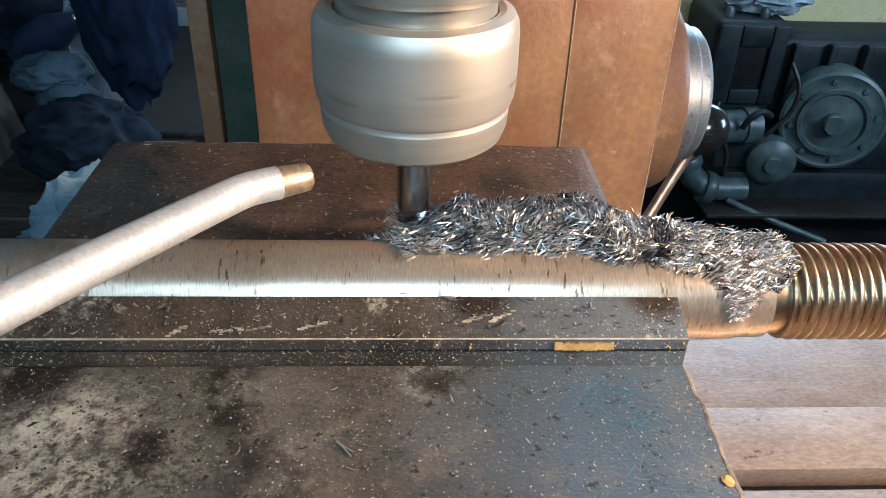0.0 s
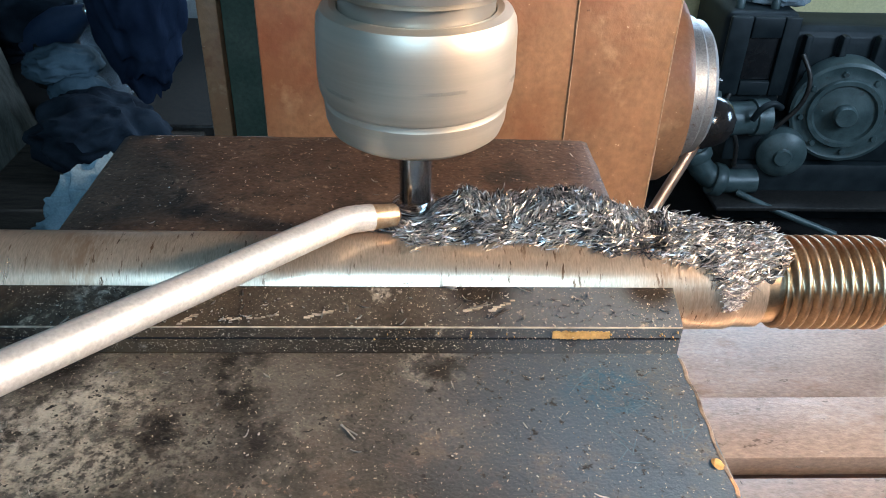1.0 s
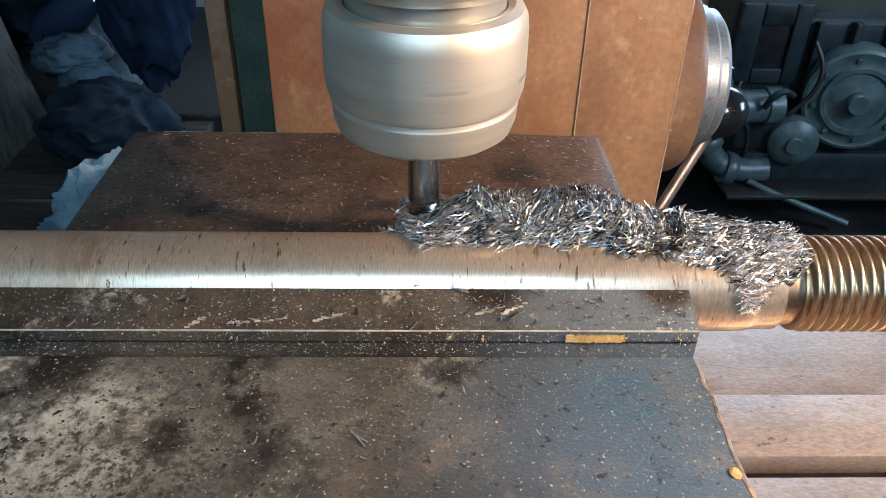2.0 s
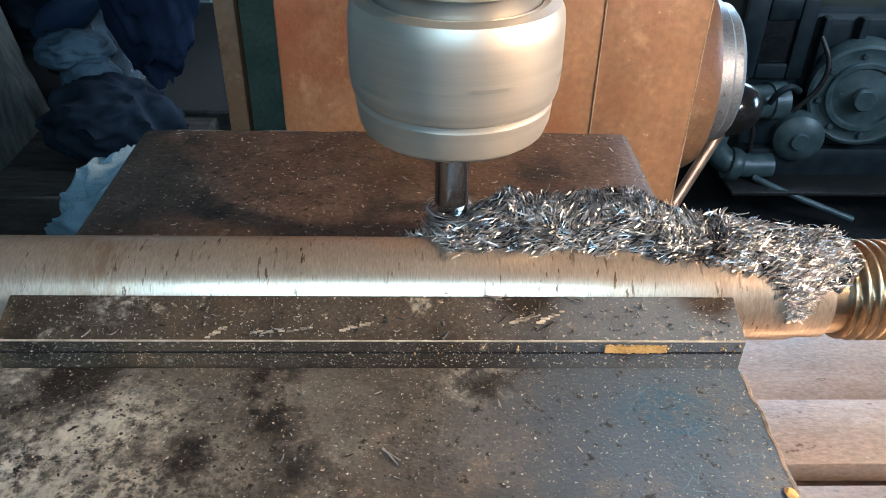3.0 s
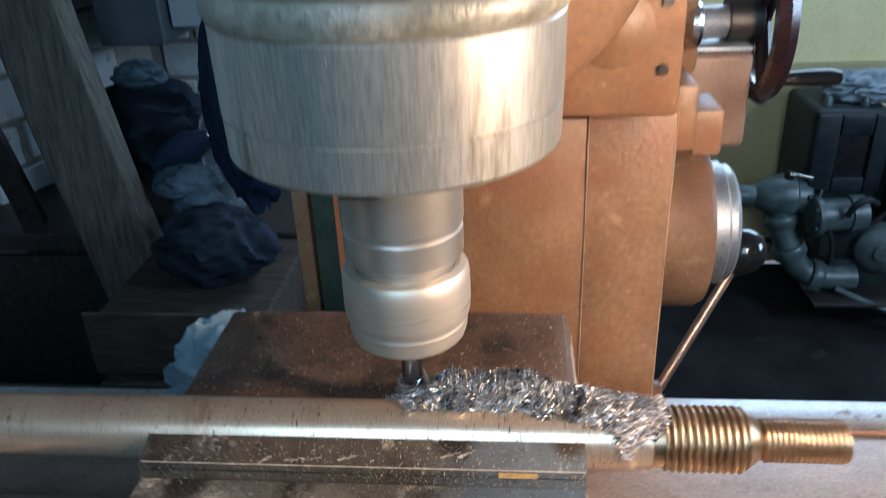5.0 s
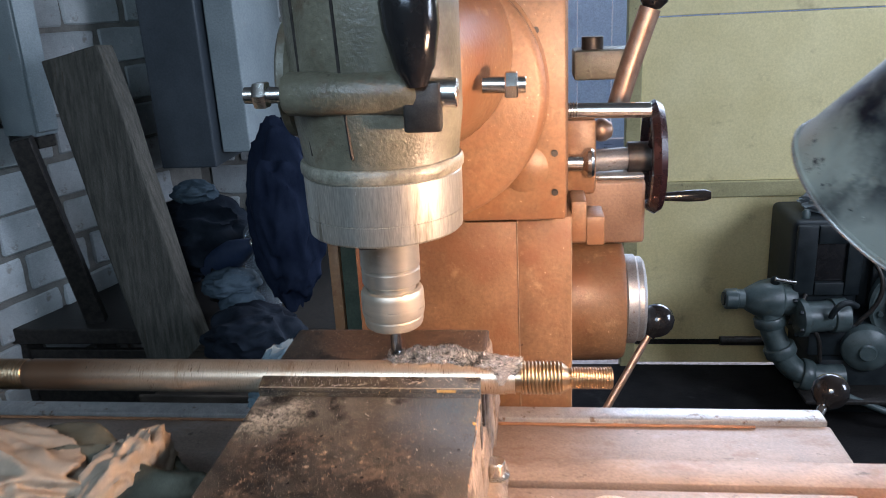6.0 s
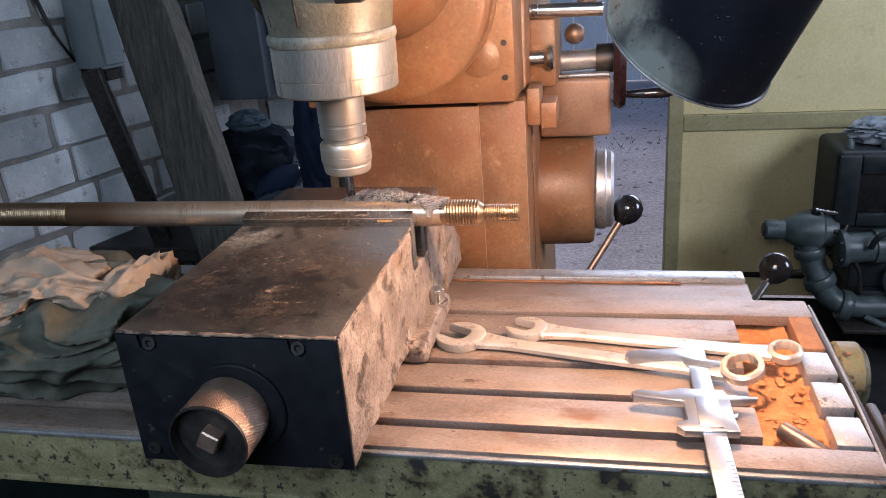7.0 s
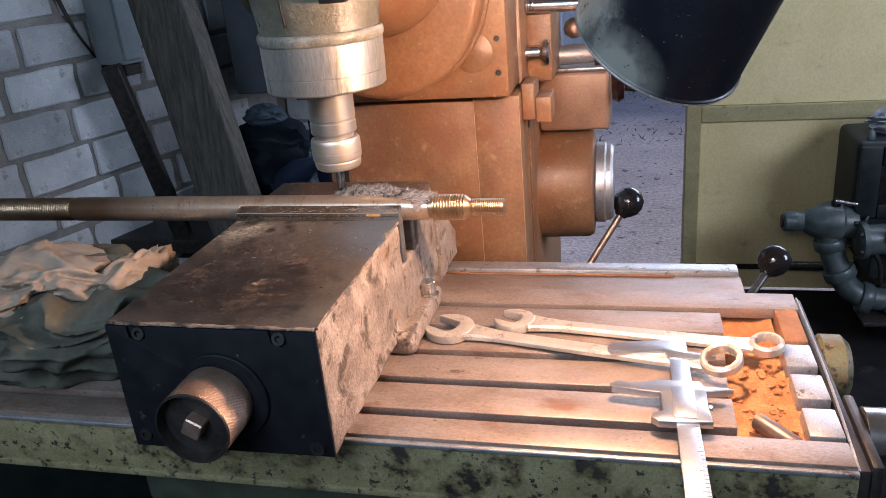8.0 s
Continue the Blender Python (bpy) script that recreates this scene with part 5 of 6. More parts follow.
    for _ in range(5600):
        k = g.random()
        x, r = g.uniform(-0.108, 0.054), g.uniform(0.00006, 0.00014) * (2.0 if g.random() < 0.05 else 1)
        if k < 0.20:
            y = g.uniform(0.1275, 0.1380)
            z = plate_z(y)
        elif k < 0.52:
            y, z = 0.1272 - r, g.uniform(1.0004, 1.0068)
        else:
            y, z = 0.1262 - abs(g.gauss(0, 0.016 if g.random() < 0.6 else 0.03)), 1.0
        i = len(verts)
        q = [Vector((r, 0, 0)), Vector((0, r, 0)), Vector((-r, 0, 0)), Vector((0, -r, 0)), Vector((0, 0, r)), Vector((0, 0, -r * 0.5))]
        verts += [Vector((x, y, z)) + v * g.uniform(0.6, 1.3) for v in q]
        for a, b in ((0, 1), (1, 2), (2, 3), (3, 0)):
            faces += [(i + a, i + b, i + 4), (i + b, i + a, i + 5)]
    me = bpy.data.meshes.new("dust")
    me.from_pydata(verts, [], faces)
    bm = bmesh.new()
    bm.from_mesh(me)
    bpy.data.meshes.remove(me)
    bm.transform(o2)
    part("dust", bm, GRIT, loose)
    # a few long single slivers lying on the plate and the top face
    big = bmesh.new()
    for x, y, z, a, l in ((-0.0215, 0.1015, 1.0003, -45, 0.0052), (0.0005, 0.1380, 1.0075, -15, 0.0042), (0.0185, 0.1375, 1.0075, -25, 0.0040), (-0.0060, 0.1400, 1.0076, 15, 0.0060), (0.0080, 0.1330, 1.0075, 25, 0.0040), (0.0125, 0.1310, 1.0075, 45, 0.0050), (-0.0085, 0.1395, 1.0076, 20, 0.0046)):
        own = bmesh.new()
        if z > 1.005:
            z = plate_z(y) + 0.0002
        for w0 in (-0.00022, 0.00018):
            box(-l / 2, l / 2 * (0.8 if w0 > 0 else 1), w0 - 0.00013, w0 + 0.00013, 0, 0.0002, 0, own, 1, Matrix.Translation((x, y, z)) @ Matrix.Rotation(radians(a + w0 * 40000), 4, "Z"))
        merged(own, big)
    big.transform(o2)
    part("long_chip", big, CHIP, loose)
    bm = swarf_mesh(420, 21, single)
    bm.transform(o2)
    part("grit", bm, CHIP, loose)
    bm = swarf_mesh(60, 23, lambda g: (Matrix.Translation((g.gauss(0.105, 0.03), g.gauss(0.165, 0.012), 0.8835)) @ Matrix.Rotation(g.uniform(0, 6.3), 4, "Z"), g.uniform(0.0015, 0.004)))
    bm.transform(o2)
    part("table_grit", bm, CHIP, loose)


def spanner(loc, angle, length, label, jaw=0.0255, tilt=0.0, eye=0.74):
    s = carried(thing("combination_spanner", label, "spanner", loc, "spanners on the table"))
    s.rotation_euler = (0, 0, radians(angle))
    mouth = radians(165)
    w = jaw * 0.46
    out = []
    a0 = math.asin(w / jaw)
    M, Q = Vector((math.cos(mouth), math.sin(mouth))), Vector((-math.sin(mouth), math.cos(mouth)))
    for k in range(29):
        a = a0 + (2 * math.pi - 2 * a0) * k / 28
        p = jaw * ((1.02 + 0.06 * math.cos(a)) * math.cos(a) * M + 0.98 * math.sin(a) * Q)
        out.append((p.x, p.y))
    for k in range(7):
        b = -math.pi / 2 + math.pi * k / 6
        p = (-0.10 * jaw - 0.45 * w * math.cos(b)) * M + w * math.sin(b) * Q
        out.append((p.x, p.y))
    head = plate(out, 0.0, 0.0085, 0.0012)
    part("open_jaw", head, BRIGHT_TOOL, s, "", 40)
    sh = bmesh.new()
    n = 14
    rings = []
    for i in range(n + 1):
        u = i / n
        x = jaw * 0.82 + (length - jaw * 0.82 - jaw * eye * 0.82) * u
        hw = 0.0076 + 0.0055 * max(0, 1 - u * 5) ** 2 + 0.0030 * max(0, u * 6 - 5) ** 2
        z0, z1 = 0.0008 + tilt * u ** 2 * 0.6, 0.0076 + tilt * u ** 2 * 0.6
        pts = [(-hw, z0 + 0.0015), (-hw + 0.002, z0), (hw - 0.002, z0), (hw, z0 + 0.0015), (hw, z1 - 0.002), (hw - 0.0022, z1), (-hw + 0.0022, z1), (-hw, z1 - 0.002)]
        rings.append([sh.verts.new((x, y, z)) for y, z in pts])
    for p, q2 in zip(rings, rings[1:]):
        for k in range(8):
            sh.faces.new((p[k], p[(k + 1) % 8], q2[(k + 1) % 8], q2[k]))
    sh.faces.new(rings[0][::-1])
    sh.faces.new(rings[-1])
    part("shaft", sh, BRIGHT_TOOL, s, "", 40)
    R = jaw * eye
    ri = R * 0.68

    def twelve(a, r, z):
        return r * (1 + 0.06 * abs(math.sin(6 * a))) if r < R * 0.75 else r

    ring = lathe([(ri, 0.0012), (R - 0.002, 0.0), (R, 0.002), (R, 0.0082), (R - 0.0018, 0.0100), (ri + 0.001, 0.0100), (ri, 0.0090), (ri, 0.0012)], 72,
                 Matrix.Translation((length, 0, tilt)) @ Matrix.Rotation(radians(17 if tilt else 8), 4, "X") @ Matrix.Rotation(radians(-9 if tilt else -3), 4, "Y") @ Matrix.Translation((0, 0, 0.006 if tilt else 0.002)), None, twelve)
    part("ring_end", ring, BRIGHT_TOOL, s, "twelve-point ring end", 40)
    return s


def caliper():
    c = carried(thing("vernier_caliper", "bright steel vernier caliper lying over a spanner", "caliper", (0.300, 0.05, 0.8915)))
    o = Matrix.Translation((-0.300, -0.05, 0))
    bm = plate([(0.2930, 0.1080), (0.3075, 0.1095), (0.3170, -0.1850), (0.2990, -0.1860)], 0.0, 0.0032, 0.0004)
    bm.transform(o)
    part("beam", bm, CALIPER, c, "wide graduated beam", 30)
    bm = plate([(0.2425, 0.0935), (0.2445, 0.0990), (0.2500, 0.1025), (0.2760, 0.1065), (0.3085, 0.1105), (0.3085, 0.0900), (0.3300, 0.0850), (0.3310, 0.0835), (0.3080, 0.0780), (0.2925, 0.0800), (0.2900, 0.0885), (0.2460, 0.0870)], -0.0006, 0.0040, 0.0005)
    bm.transform(o)
    part("fixed_jaw", bm, CALIPER, c, "", 30)
    bm = plate([(0.2465, 0.0335), (0.2520, 0.0385), (0.2680, 0.0360), (0.2800, 0.0400), (0.2830, 0.0420), (0.3155, 0.0415), (0.3180, 0.0345), (0.3400, 0.0330), (0.3395, 0.0310), (0.3190, 0.0270), (0.3190, 0.0060), (0.3210, -0.0130), (0.2830, -0.0150), (0.2775, -0.0100),
                (0.2790, -0.0040), (0.2860, -0.0010), (0.2845, 0.0235), (0.2480, 0.0285)], -0.0010, 0.0052, 0.0006)
    bm.transform(o)
    part("slider", bm, CALIPER, c, "sliding vernier jaw", 30)
    bm = box(0.2935, 0.3100, -0.010, 0.030, 0.0052, 0.0062, 0.0003)
    bm.transform(o)
    part("vernier_plate", bm, CALIPER, c, "", 30)
    for k in range(42):
        y = -0.172 + 0.0042 * k
        xr = 0.3166 - (0.185 + y) * 0.03
        bm = box(xr - (0.0050 if k % 5 == 0 else 0.0030), xr, y - 0.00018, y + 0.00018, 0.00325, 0.00330)
        bm.transform(o)
        if not -0.015 < y < 0.042:
            part("graduation", bm, BLACK_STEEL, c)
    bm = lathe([(0, 0), (0.0022, 0), (0.0024, 0.0006), (0.0024, 0.003), (0, 0.003)], 18, along((1, 0, 0), (0.3195, 0.010, 0.002)))
    bm.transform(o)
    part("lock_screw", bm, CHROME, c, "", 30)
    return c


def dowel_pin():
    bm = lathe([(0, 0), (0.0058, 0), (0.0068, 0.001), (0.0068, 0.0365), (0.0058, 0.038), (0.0040, 0.038), (0.0040, 0.033), (0, 0.033)], 28)
    a = Vector((0.3565, 0.0225, 0.8760))
    b = Vector((0.3795, -0.0065, 0.8755))
    ob = carried(solid("steel_pin", bm, PIN, "short dark steel pin lying in the rusty pocket", "pin", smooth=40))
    ob.matrix_basis = along(b - a, a)


def rags():
    carried(solid("green_rag", crumple((0, 0, 0), (0.100, 0.085, 0.050), 2.0, 6, 0.42, -0.040), RAG_GREEN, "crumpled grimy green rag on the table", "rag", (-0.2500, 0.060, 0.9225), smooth=80))
    carried(solid("beige_rag", crumple((0, 0, 0), (0.062, 0.050, 0.030), 5.0, 6, 0.5, -0.03), RAG_BEIGE, "soiled beige cloth heaped on the green rag", "rag", (-0.2850, 0.062, 0.9600), smooth=80))
    carried(solid("brown_rag", crumple((0, 0, 0), (0.020, 0.045, 0.026), 7.0, 5, 0.55), RAG_BEIGE, "small scorched cloth end stuck between vise and rag", "rag", (-0.1950, 0.085, 0.955), smooth=80))


def ledge_rag():
    bm = crumple((0, 0, 0), (0.040, 0.016, 0.042), 15, 6, 0.5, -0.062)
    bm.transform(Matrix.Rotation(radians(20), 4, "Z"))
    rag = carried(solid("white_cloth", bm, RAG_WHITE, "pale blue-white cloth lying on the table's rear ledge", "cloth", (-0.146, 0.308, 0.9097), smooth=80))
    return rag


# ---- the lamp ----
def machine_lamp():
    l = thing("machine_lamp", "chipped black enamel machine lamp on a jointed arm", "lamp", LAMP_C)
    up = -LAMP_D
    m = along(up, (0, 0, 0))
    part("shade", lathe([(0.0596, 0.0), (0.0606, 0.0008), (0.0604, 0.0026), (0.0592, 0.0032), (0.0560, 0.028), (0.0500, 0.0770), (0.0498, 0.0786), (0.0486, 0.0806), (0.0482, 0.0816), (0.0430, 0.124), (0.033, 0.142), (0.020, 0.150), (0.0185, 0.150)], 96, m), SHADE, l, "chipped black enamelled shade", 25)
    part("reflector", lathe([(0.0594, 0.0), (0.0580, 0.0032), (0.0545, 0.028), (0.0485, 0.077), (0.0415, 0.122), (0.032, 0.140), (0.0185, 0.148)], 96, m), SHADE_IN, l, "white enamelled inside", 40)
    part("rim_bead", lathe([(0.0596, -0.0006), (0.0606, -0.0002), (0.0609, 0.0006), (0.0605, 0.0014), (0.0597, 0.0016)], 96, m), PALE_IRON, l, "bare worn rim", 60)
    part("seam_bead", lathe([(0.0500, 0.0776), (0.0504, 0.0782), (0.0503, 0.0788), (0.0496, 0.0793)], 96, m), PALE_IRON, l, "worn seam", 60)
    m = along(up, (0, 0, 0.0)) @ Matrix.Translation((0, 0, 0.014)) @ Matrix.Scale(1.1, 4)
    part("socket", lathe([(0, 0.170), (0.012, 0.170), (0.016, 0.165), (0.0185, 0.140), (0.0185, 0.128), (0.014, 0.110), (0.014, 0.070), (0, 0.070)], 40, m), BLACK_STEEL, l, "", 40)
    part("bulb", lathe([(0, 0.068), (0.011, 0.068), (0.012, 0.066), (0.012, 0.063), (0, 0.063)], 24, m), GLOW, l, "lit bulb", 60)
    e = up * 0.195
    part("arm", tube([e, e + up * 0.10, e + Vector((0.22, 0.10, 0.36)), e + Vector((0.10, 0.55, 0.52))], 0.009, 16), BLACK_STEEL, l, "", 60)
    part("arm", tube([e + Vector((0.10, 0.55, 0.52)), e + Vector((-0.10, 0.66, 0.40)), e + Vector((-0.30, 0.72, 0.20))], 0.009, 16), BLACK_STEEL, l, "", 60)


# ---- blow tube ----
def blow_tube():
    t = thing("blow_tube", "dull aluminium blow tube with a scorched brass tip", "air nozzle", (0, 0, 0))
    part("pipe", tube([(-0.0062, -0.0033, 0.0011), (-0.0090, -0.0047, 0.0016), (-0.0123, -0.0065, 0.0021), (-0.0166, -0.0131, 0.0036), (-0.0337, -0.0395, 0.0093), (-0.1196, -0.1714, 0.0378), (-0.1624, -0.2372, 0.0520)], 0.0034, 24), TUBE, t, "", 60)
    tip = rod_between((-0.0074, -0.0039, 0.0013), (0.0, 0.0, 0.0), 0.0033, 24, None, 0.0029)
    part("tip", tip, BRASS, t, "scorched brass tip", 40)
    # black plug painting the shade inside the bore
    part("orifice", rod_between((-0.001, -0.0005, 0.0002), (0.00012, 0.00006, 0), 0.0013, 16, None, None, 0.0001), BLACK_STEEL, t, "", 40)
    return t


# ---- far things ----
def background():
    before = set(scene.objects)
    plank = thing("leaning_plank", "thick weathered grey timber leaning against the wall", "timber", (-0.530, 1.10, -0.15))
    bm = box(-0.070, 0.070, -0.032, 0.032, 0.165, 1.365, 0.006, None, 2)
    roughen(bm, 0.006, 7, 3, None, 8)
    bm.transform(Matrix.Rotation(radians(-12.0), 4, "Y") @ Matrix.Rotation(radians(-4), 4, "X"))
    part("beam", bm, PLANK, plank, "", 40)
    solid("iron_bar", box(-0.022, 0.022, -0.018, 0.018, 0, 1.02, 0.003, None, 1, pose(-0.845, 1.30, 0, 4, -9, 20)), BLACK_STEEL, "dark iron bar leaning in the corner", "iron bar")
    solid("dark_cupboard", box(-0.80, -0.655, 1.46, 1.855, 0.87, 2.0, 0.004), DARK_METAL, "dark blue-grey sheet cupboard on the back wall", "cupboard")
    solid("pale_cupboard", box(-0.650, -0.575, 1.50, 1.855, 0.90, 2.0, 0.004), GREY_METAL, "pale grey cupboard beside a dark one", "cupboard")
    bench = thing("workbench", "cluttered dark workbench along the back wall", "workbench", (-0.70, 1.43, -0.15))
    part("top", box(-0.45, 0.48, -0.25, 0.40, 0.66, 0.70, 0.004), BLACK_STEEL, bench)
    part("leg", box(-0.44, -0.38, -0.24, -0.18, 0.148, 0.66, 0.003), BLACK_STEEL, bench)
    part("leg", box(0.41, 0.47, -0.24, -0.18, 0.148, 0.66, 0.003), BLACK_STEEL, bench)
    part("side_board", box(-0.44, 0.46, -0.235, -0.22, 0.20, 0.64, 0.003), BLACK_STEEL, bench)
    items = [("black_bag", RAG_BLACK, (0.115, 0.09, 0.085), (-0.660, 1.34, 0.735), 3, "slumped black oilcloth bag on the bench", "bag"),
             ("blue_cloth", RAG_BLUE, (0.060, 0.05, 0.032), (-0.548, 1.200, 0.655), 6, "faded grey-blue cloth on the bench", "cloth"),
             ("white_rag", RAG_BLUE, (0.055, 0.04, 0.03), (-0.665, 1.34, 0.835), 8, "pale rag thrown over a black bag", "rag"),
             ("dark_cloth", RAG_BLACK, (0.12, 0.1, 0.07), (-0.80, 1.50, 0.62), 11, "dark cloth heap on the bench", "cloth"),
             ("grey_cloth", RAG_BLUE, (0.05, 0.04, 0.035), (-0.520, 1.185, 0.612), 13, "grey cloth scrap on the bench", "cloth"),
             ("dark_jacket", RAG_BLACK, (0.105, 0.08, 0.065), (-0.43, 1.02, 0.605), 19, "dark work jacket slumped over a crate", "jacket"),
             ("navy_coat", RAG_NAVY, (0.075, 0.05, 0.20), (-0.405, 1.20, 0.80), 23, "navy work coat hanging behind the machine", "coat")]
    for name, mat, size, loc, seed, label, cat in items:
        solid(name, crumple((0, 0, 0), size, seed, 5, 0.30), mat, label, cat, loc, smooth=70)
    crate = thing("crate", "dark wooden crate under a slumped jacket", "crate", (-0.45, 0.98, -0.15))
    part("box_body", box(-0.16, 0.14, -0.12, 0.30, 0.148, 0.690, 0.006), PLANK_DARK, crate)
    for k in range(1, 5):
        part("slat", box(-0.165, 0.145, -0.130, -0.121, 0.03 + 0.14 * k, 0.15 + 0.14 * k, 0.003), PLANK_DARK, crate)
    for loc, size, mat, seed, label in (((-0.62, 0.62, 0.07), (0.10, 0.08, 0.09), RAG_PALE, 31, "pale cloth heap on the floor"), ((-0.42, 0.50, 0.05), (0.06, 0.06, 0.06), RAG_NAVY, 33, "dark blue cloth heap on the floor"),
                                        ((-0.25, 0.46, 0.05), (0.09, 0.07, 0.06), RAG_BLUE, 35, "grey-blue cloth heap on the floor")):
        solid("floor_rag", crumple((0, 0, 0), size, seed, 4, 0.45, -size[2] * 0.7), mat, label, "rag", loc, smooth=70)
    bottle = thing("plastic_bottle", "clear plastic bottle with a blue cap", "bottle", (-0.51, 1.30, 0.555))
    part("body", lathe([(0, 0), (0.034, 0), (0.038, 0.006), (0.038, 0.07), (0.035, 0.08), (0.038, 0.09), (0.038, 0.17), (0.030, 0.20), (0.014, 0.225), (0.013, 0.240)], 36), PLASTIC, bottle, "", 40)
    part("cap", lathe([(0.0145, 0.236), (0.0155, 0.238), (0.0155, 0.254), (0.014, 0.256), (0, 0.256)], 28), CAP_BLUE, bottle, "bright blue screw cap", 40)
    kn = thing("drill_driver", "dark blue and black power drill lying on the bench", "power drill", (-0.57, 1.26, 0.70))
    part("body", lathe([(0, -0.09), (0.026, -0.088), (0.033, -0.07), (0.034, 0.02), (0.026, 0.05), (0.018, 0.08), (0.012, 0.10), (0, 0.10)], 28, along((0.8, -0.4, 0.45), (0, 0, 0))), DRILL_BLUE, kn, "", 40)
    part("grip", box(-0.018, 0.018, -0.022, 0.022, -0.12, 0.0, 0.008, None, 2, pose(-0.02, 0.0, 0.0, 10, 15, 0)), BLACK_STEEL, kn, "", 40)
    part("chuck", rod_between((0.060, -0.030, 0.034), (0.085, -0.042, 0.048), 0.012), CHROME, kn, "", 40)
    # scales the corner 1.4 times about the last camera position, keeping its view
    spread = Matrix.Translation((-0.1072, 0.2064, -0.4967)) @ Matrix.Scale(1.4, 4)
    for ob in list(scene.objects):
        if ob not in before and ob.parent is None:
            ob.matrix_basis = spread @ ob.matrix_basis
    cup = thing("wall_cupboard", "pale cyan-white cupboard hanging in the brick corner", "cupboard", (-1.155, 2.62, 1.12))
    part("carcass", box(-0.16, 0.16, -0.12, 0.18, 0, 0.80, 0.006), PALE_BLUE, cup, "", 40)
    part("door", box(-0.155, 0.155, -0.141, -0.122, 0.01, 0.79, 0.004), PALE_BLUE, cup, "", 40)
    # added to darken the space under the table; only its top edge is known
    chest = thing("filler_chest", "long low dark green chest added to darken the lower corner", "chest", (-1.0, 1.0, FL))
    part("body", box(-0.55, 0.66, -0.10, 0.30, 0, 0.62, 0.01), CHEST_GREEN, chest, "", 40)
    part("lid", box(-0.56, 0.67, -0.11, 0.31, 0.621, 0.655, 0.006), CHEST_GREEN, chest, "", 40)
    bx = thing("wall_box", "pale grey sheet-metal electrical box on the brick wall", "electrical box")
    bx.matrix_basis = WALL
    part("case", box(0.012, 0.165, 0.118, 0.205, 0.900, 1.75, 0.008), GREY_METAL, bx, "", 40)
    part("door", box(0.166, 0.176, 0.124, 0.199, 0.915, 1.73, 0.004), GREY_METAL, bx, "", 40)
    part("bracket", box(0.014, 0.150, 0.130, 0.200, 0.860, 0.899, 0.004), BLACK_STEEL, bx, "dark bracket")
    for k in range(2):
        cable = solid("wall_cable", tube([(0.016, -0.02 - 0.05 * k, 1.9), (0.018, -0.01 - 0.03 * k, 1.35), (0.018, 0.05, 1.05), (0.02, 0.113, 0.93)], 0.0045, 8), BLACK_STEEL, "thin dark cable hanging on the brick wall", "cable", smooth=60)
        cable.matrix_basis = WALL


RAG_PALE = surface("pale_blue_white_plastic", (0.16, 0.19, 0.21), (0.30, 0.34, 0.37), (0.6, 0.8), 0.0, 14, 500, 0.2, fine_mix=0.3, spec=0.08)
RAG_WHITE = surface("soiled_white_cotton", (0.10, 0.14, 0.165), (0.17, 0.22, 0.25), (0.8, 0.95), 0.0, 20, 1200, 0.3, fine_mix=0.4, spec=0.1)
RAG_NAVY = surface("navy_work_cloth", (0.010, 0.015, 0.032), (0.020, 0.028, 0.052), (0.8, 0.95), 0.0, 16, 900, 0.3, spec=0.08)
PLANK_DARK = surface("dark_old_timber", (0.03, 0.026, 0.022), (0.06, 0.05, 0.04), (0.75, 0.92), 0.0, 14, 160, 0.5, stretch=(1, 6, 6), spec=0.08)
PALE_BLUE = surface("pale_cyan_cupboard_paint", (0.52, 0.62, 0.62), (0.60, 0.69, 0.69), (0.45, 0.6), 0.0, 8, 200, 0.1)
CHEST_GREEN = surface("dark_green_chest_paint", (0.008, 0.014, 0.013), (0.018, 0.028, 0.025), (0.4, 0.6), 0.0, 12, 200, 0.2, spots=((((0.02, 0.018, 0.015)), 20, 0.6, 0.1),), spec=0.3)
CAP_BLUE = surface("bright_blue_plastic", (0.02, 0.14, 0.50), (0.03, 0.17, 0.55), (0.35, 0.45), 0.0, 60, 500, 0.02)
DRILL_BLUE = surface("dark_blue_plastic", (0.02, 0.035, 0.075), (0.03, 0.045, 0.09), (0.4, 0.55), 0.0, 60, 500, 0.05)


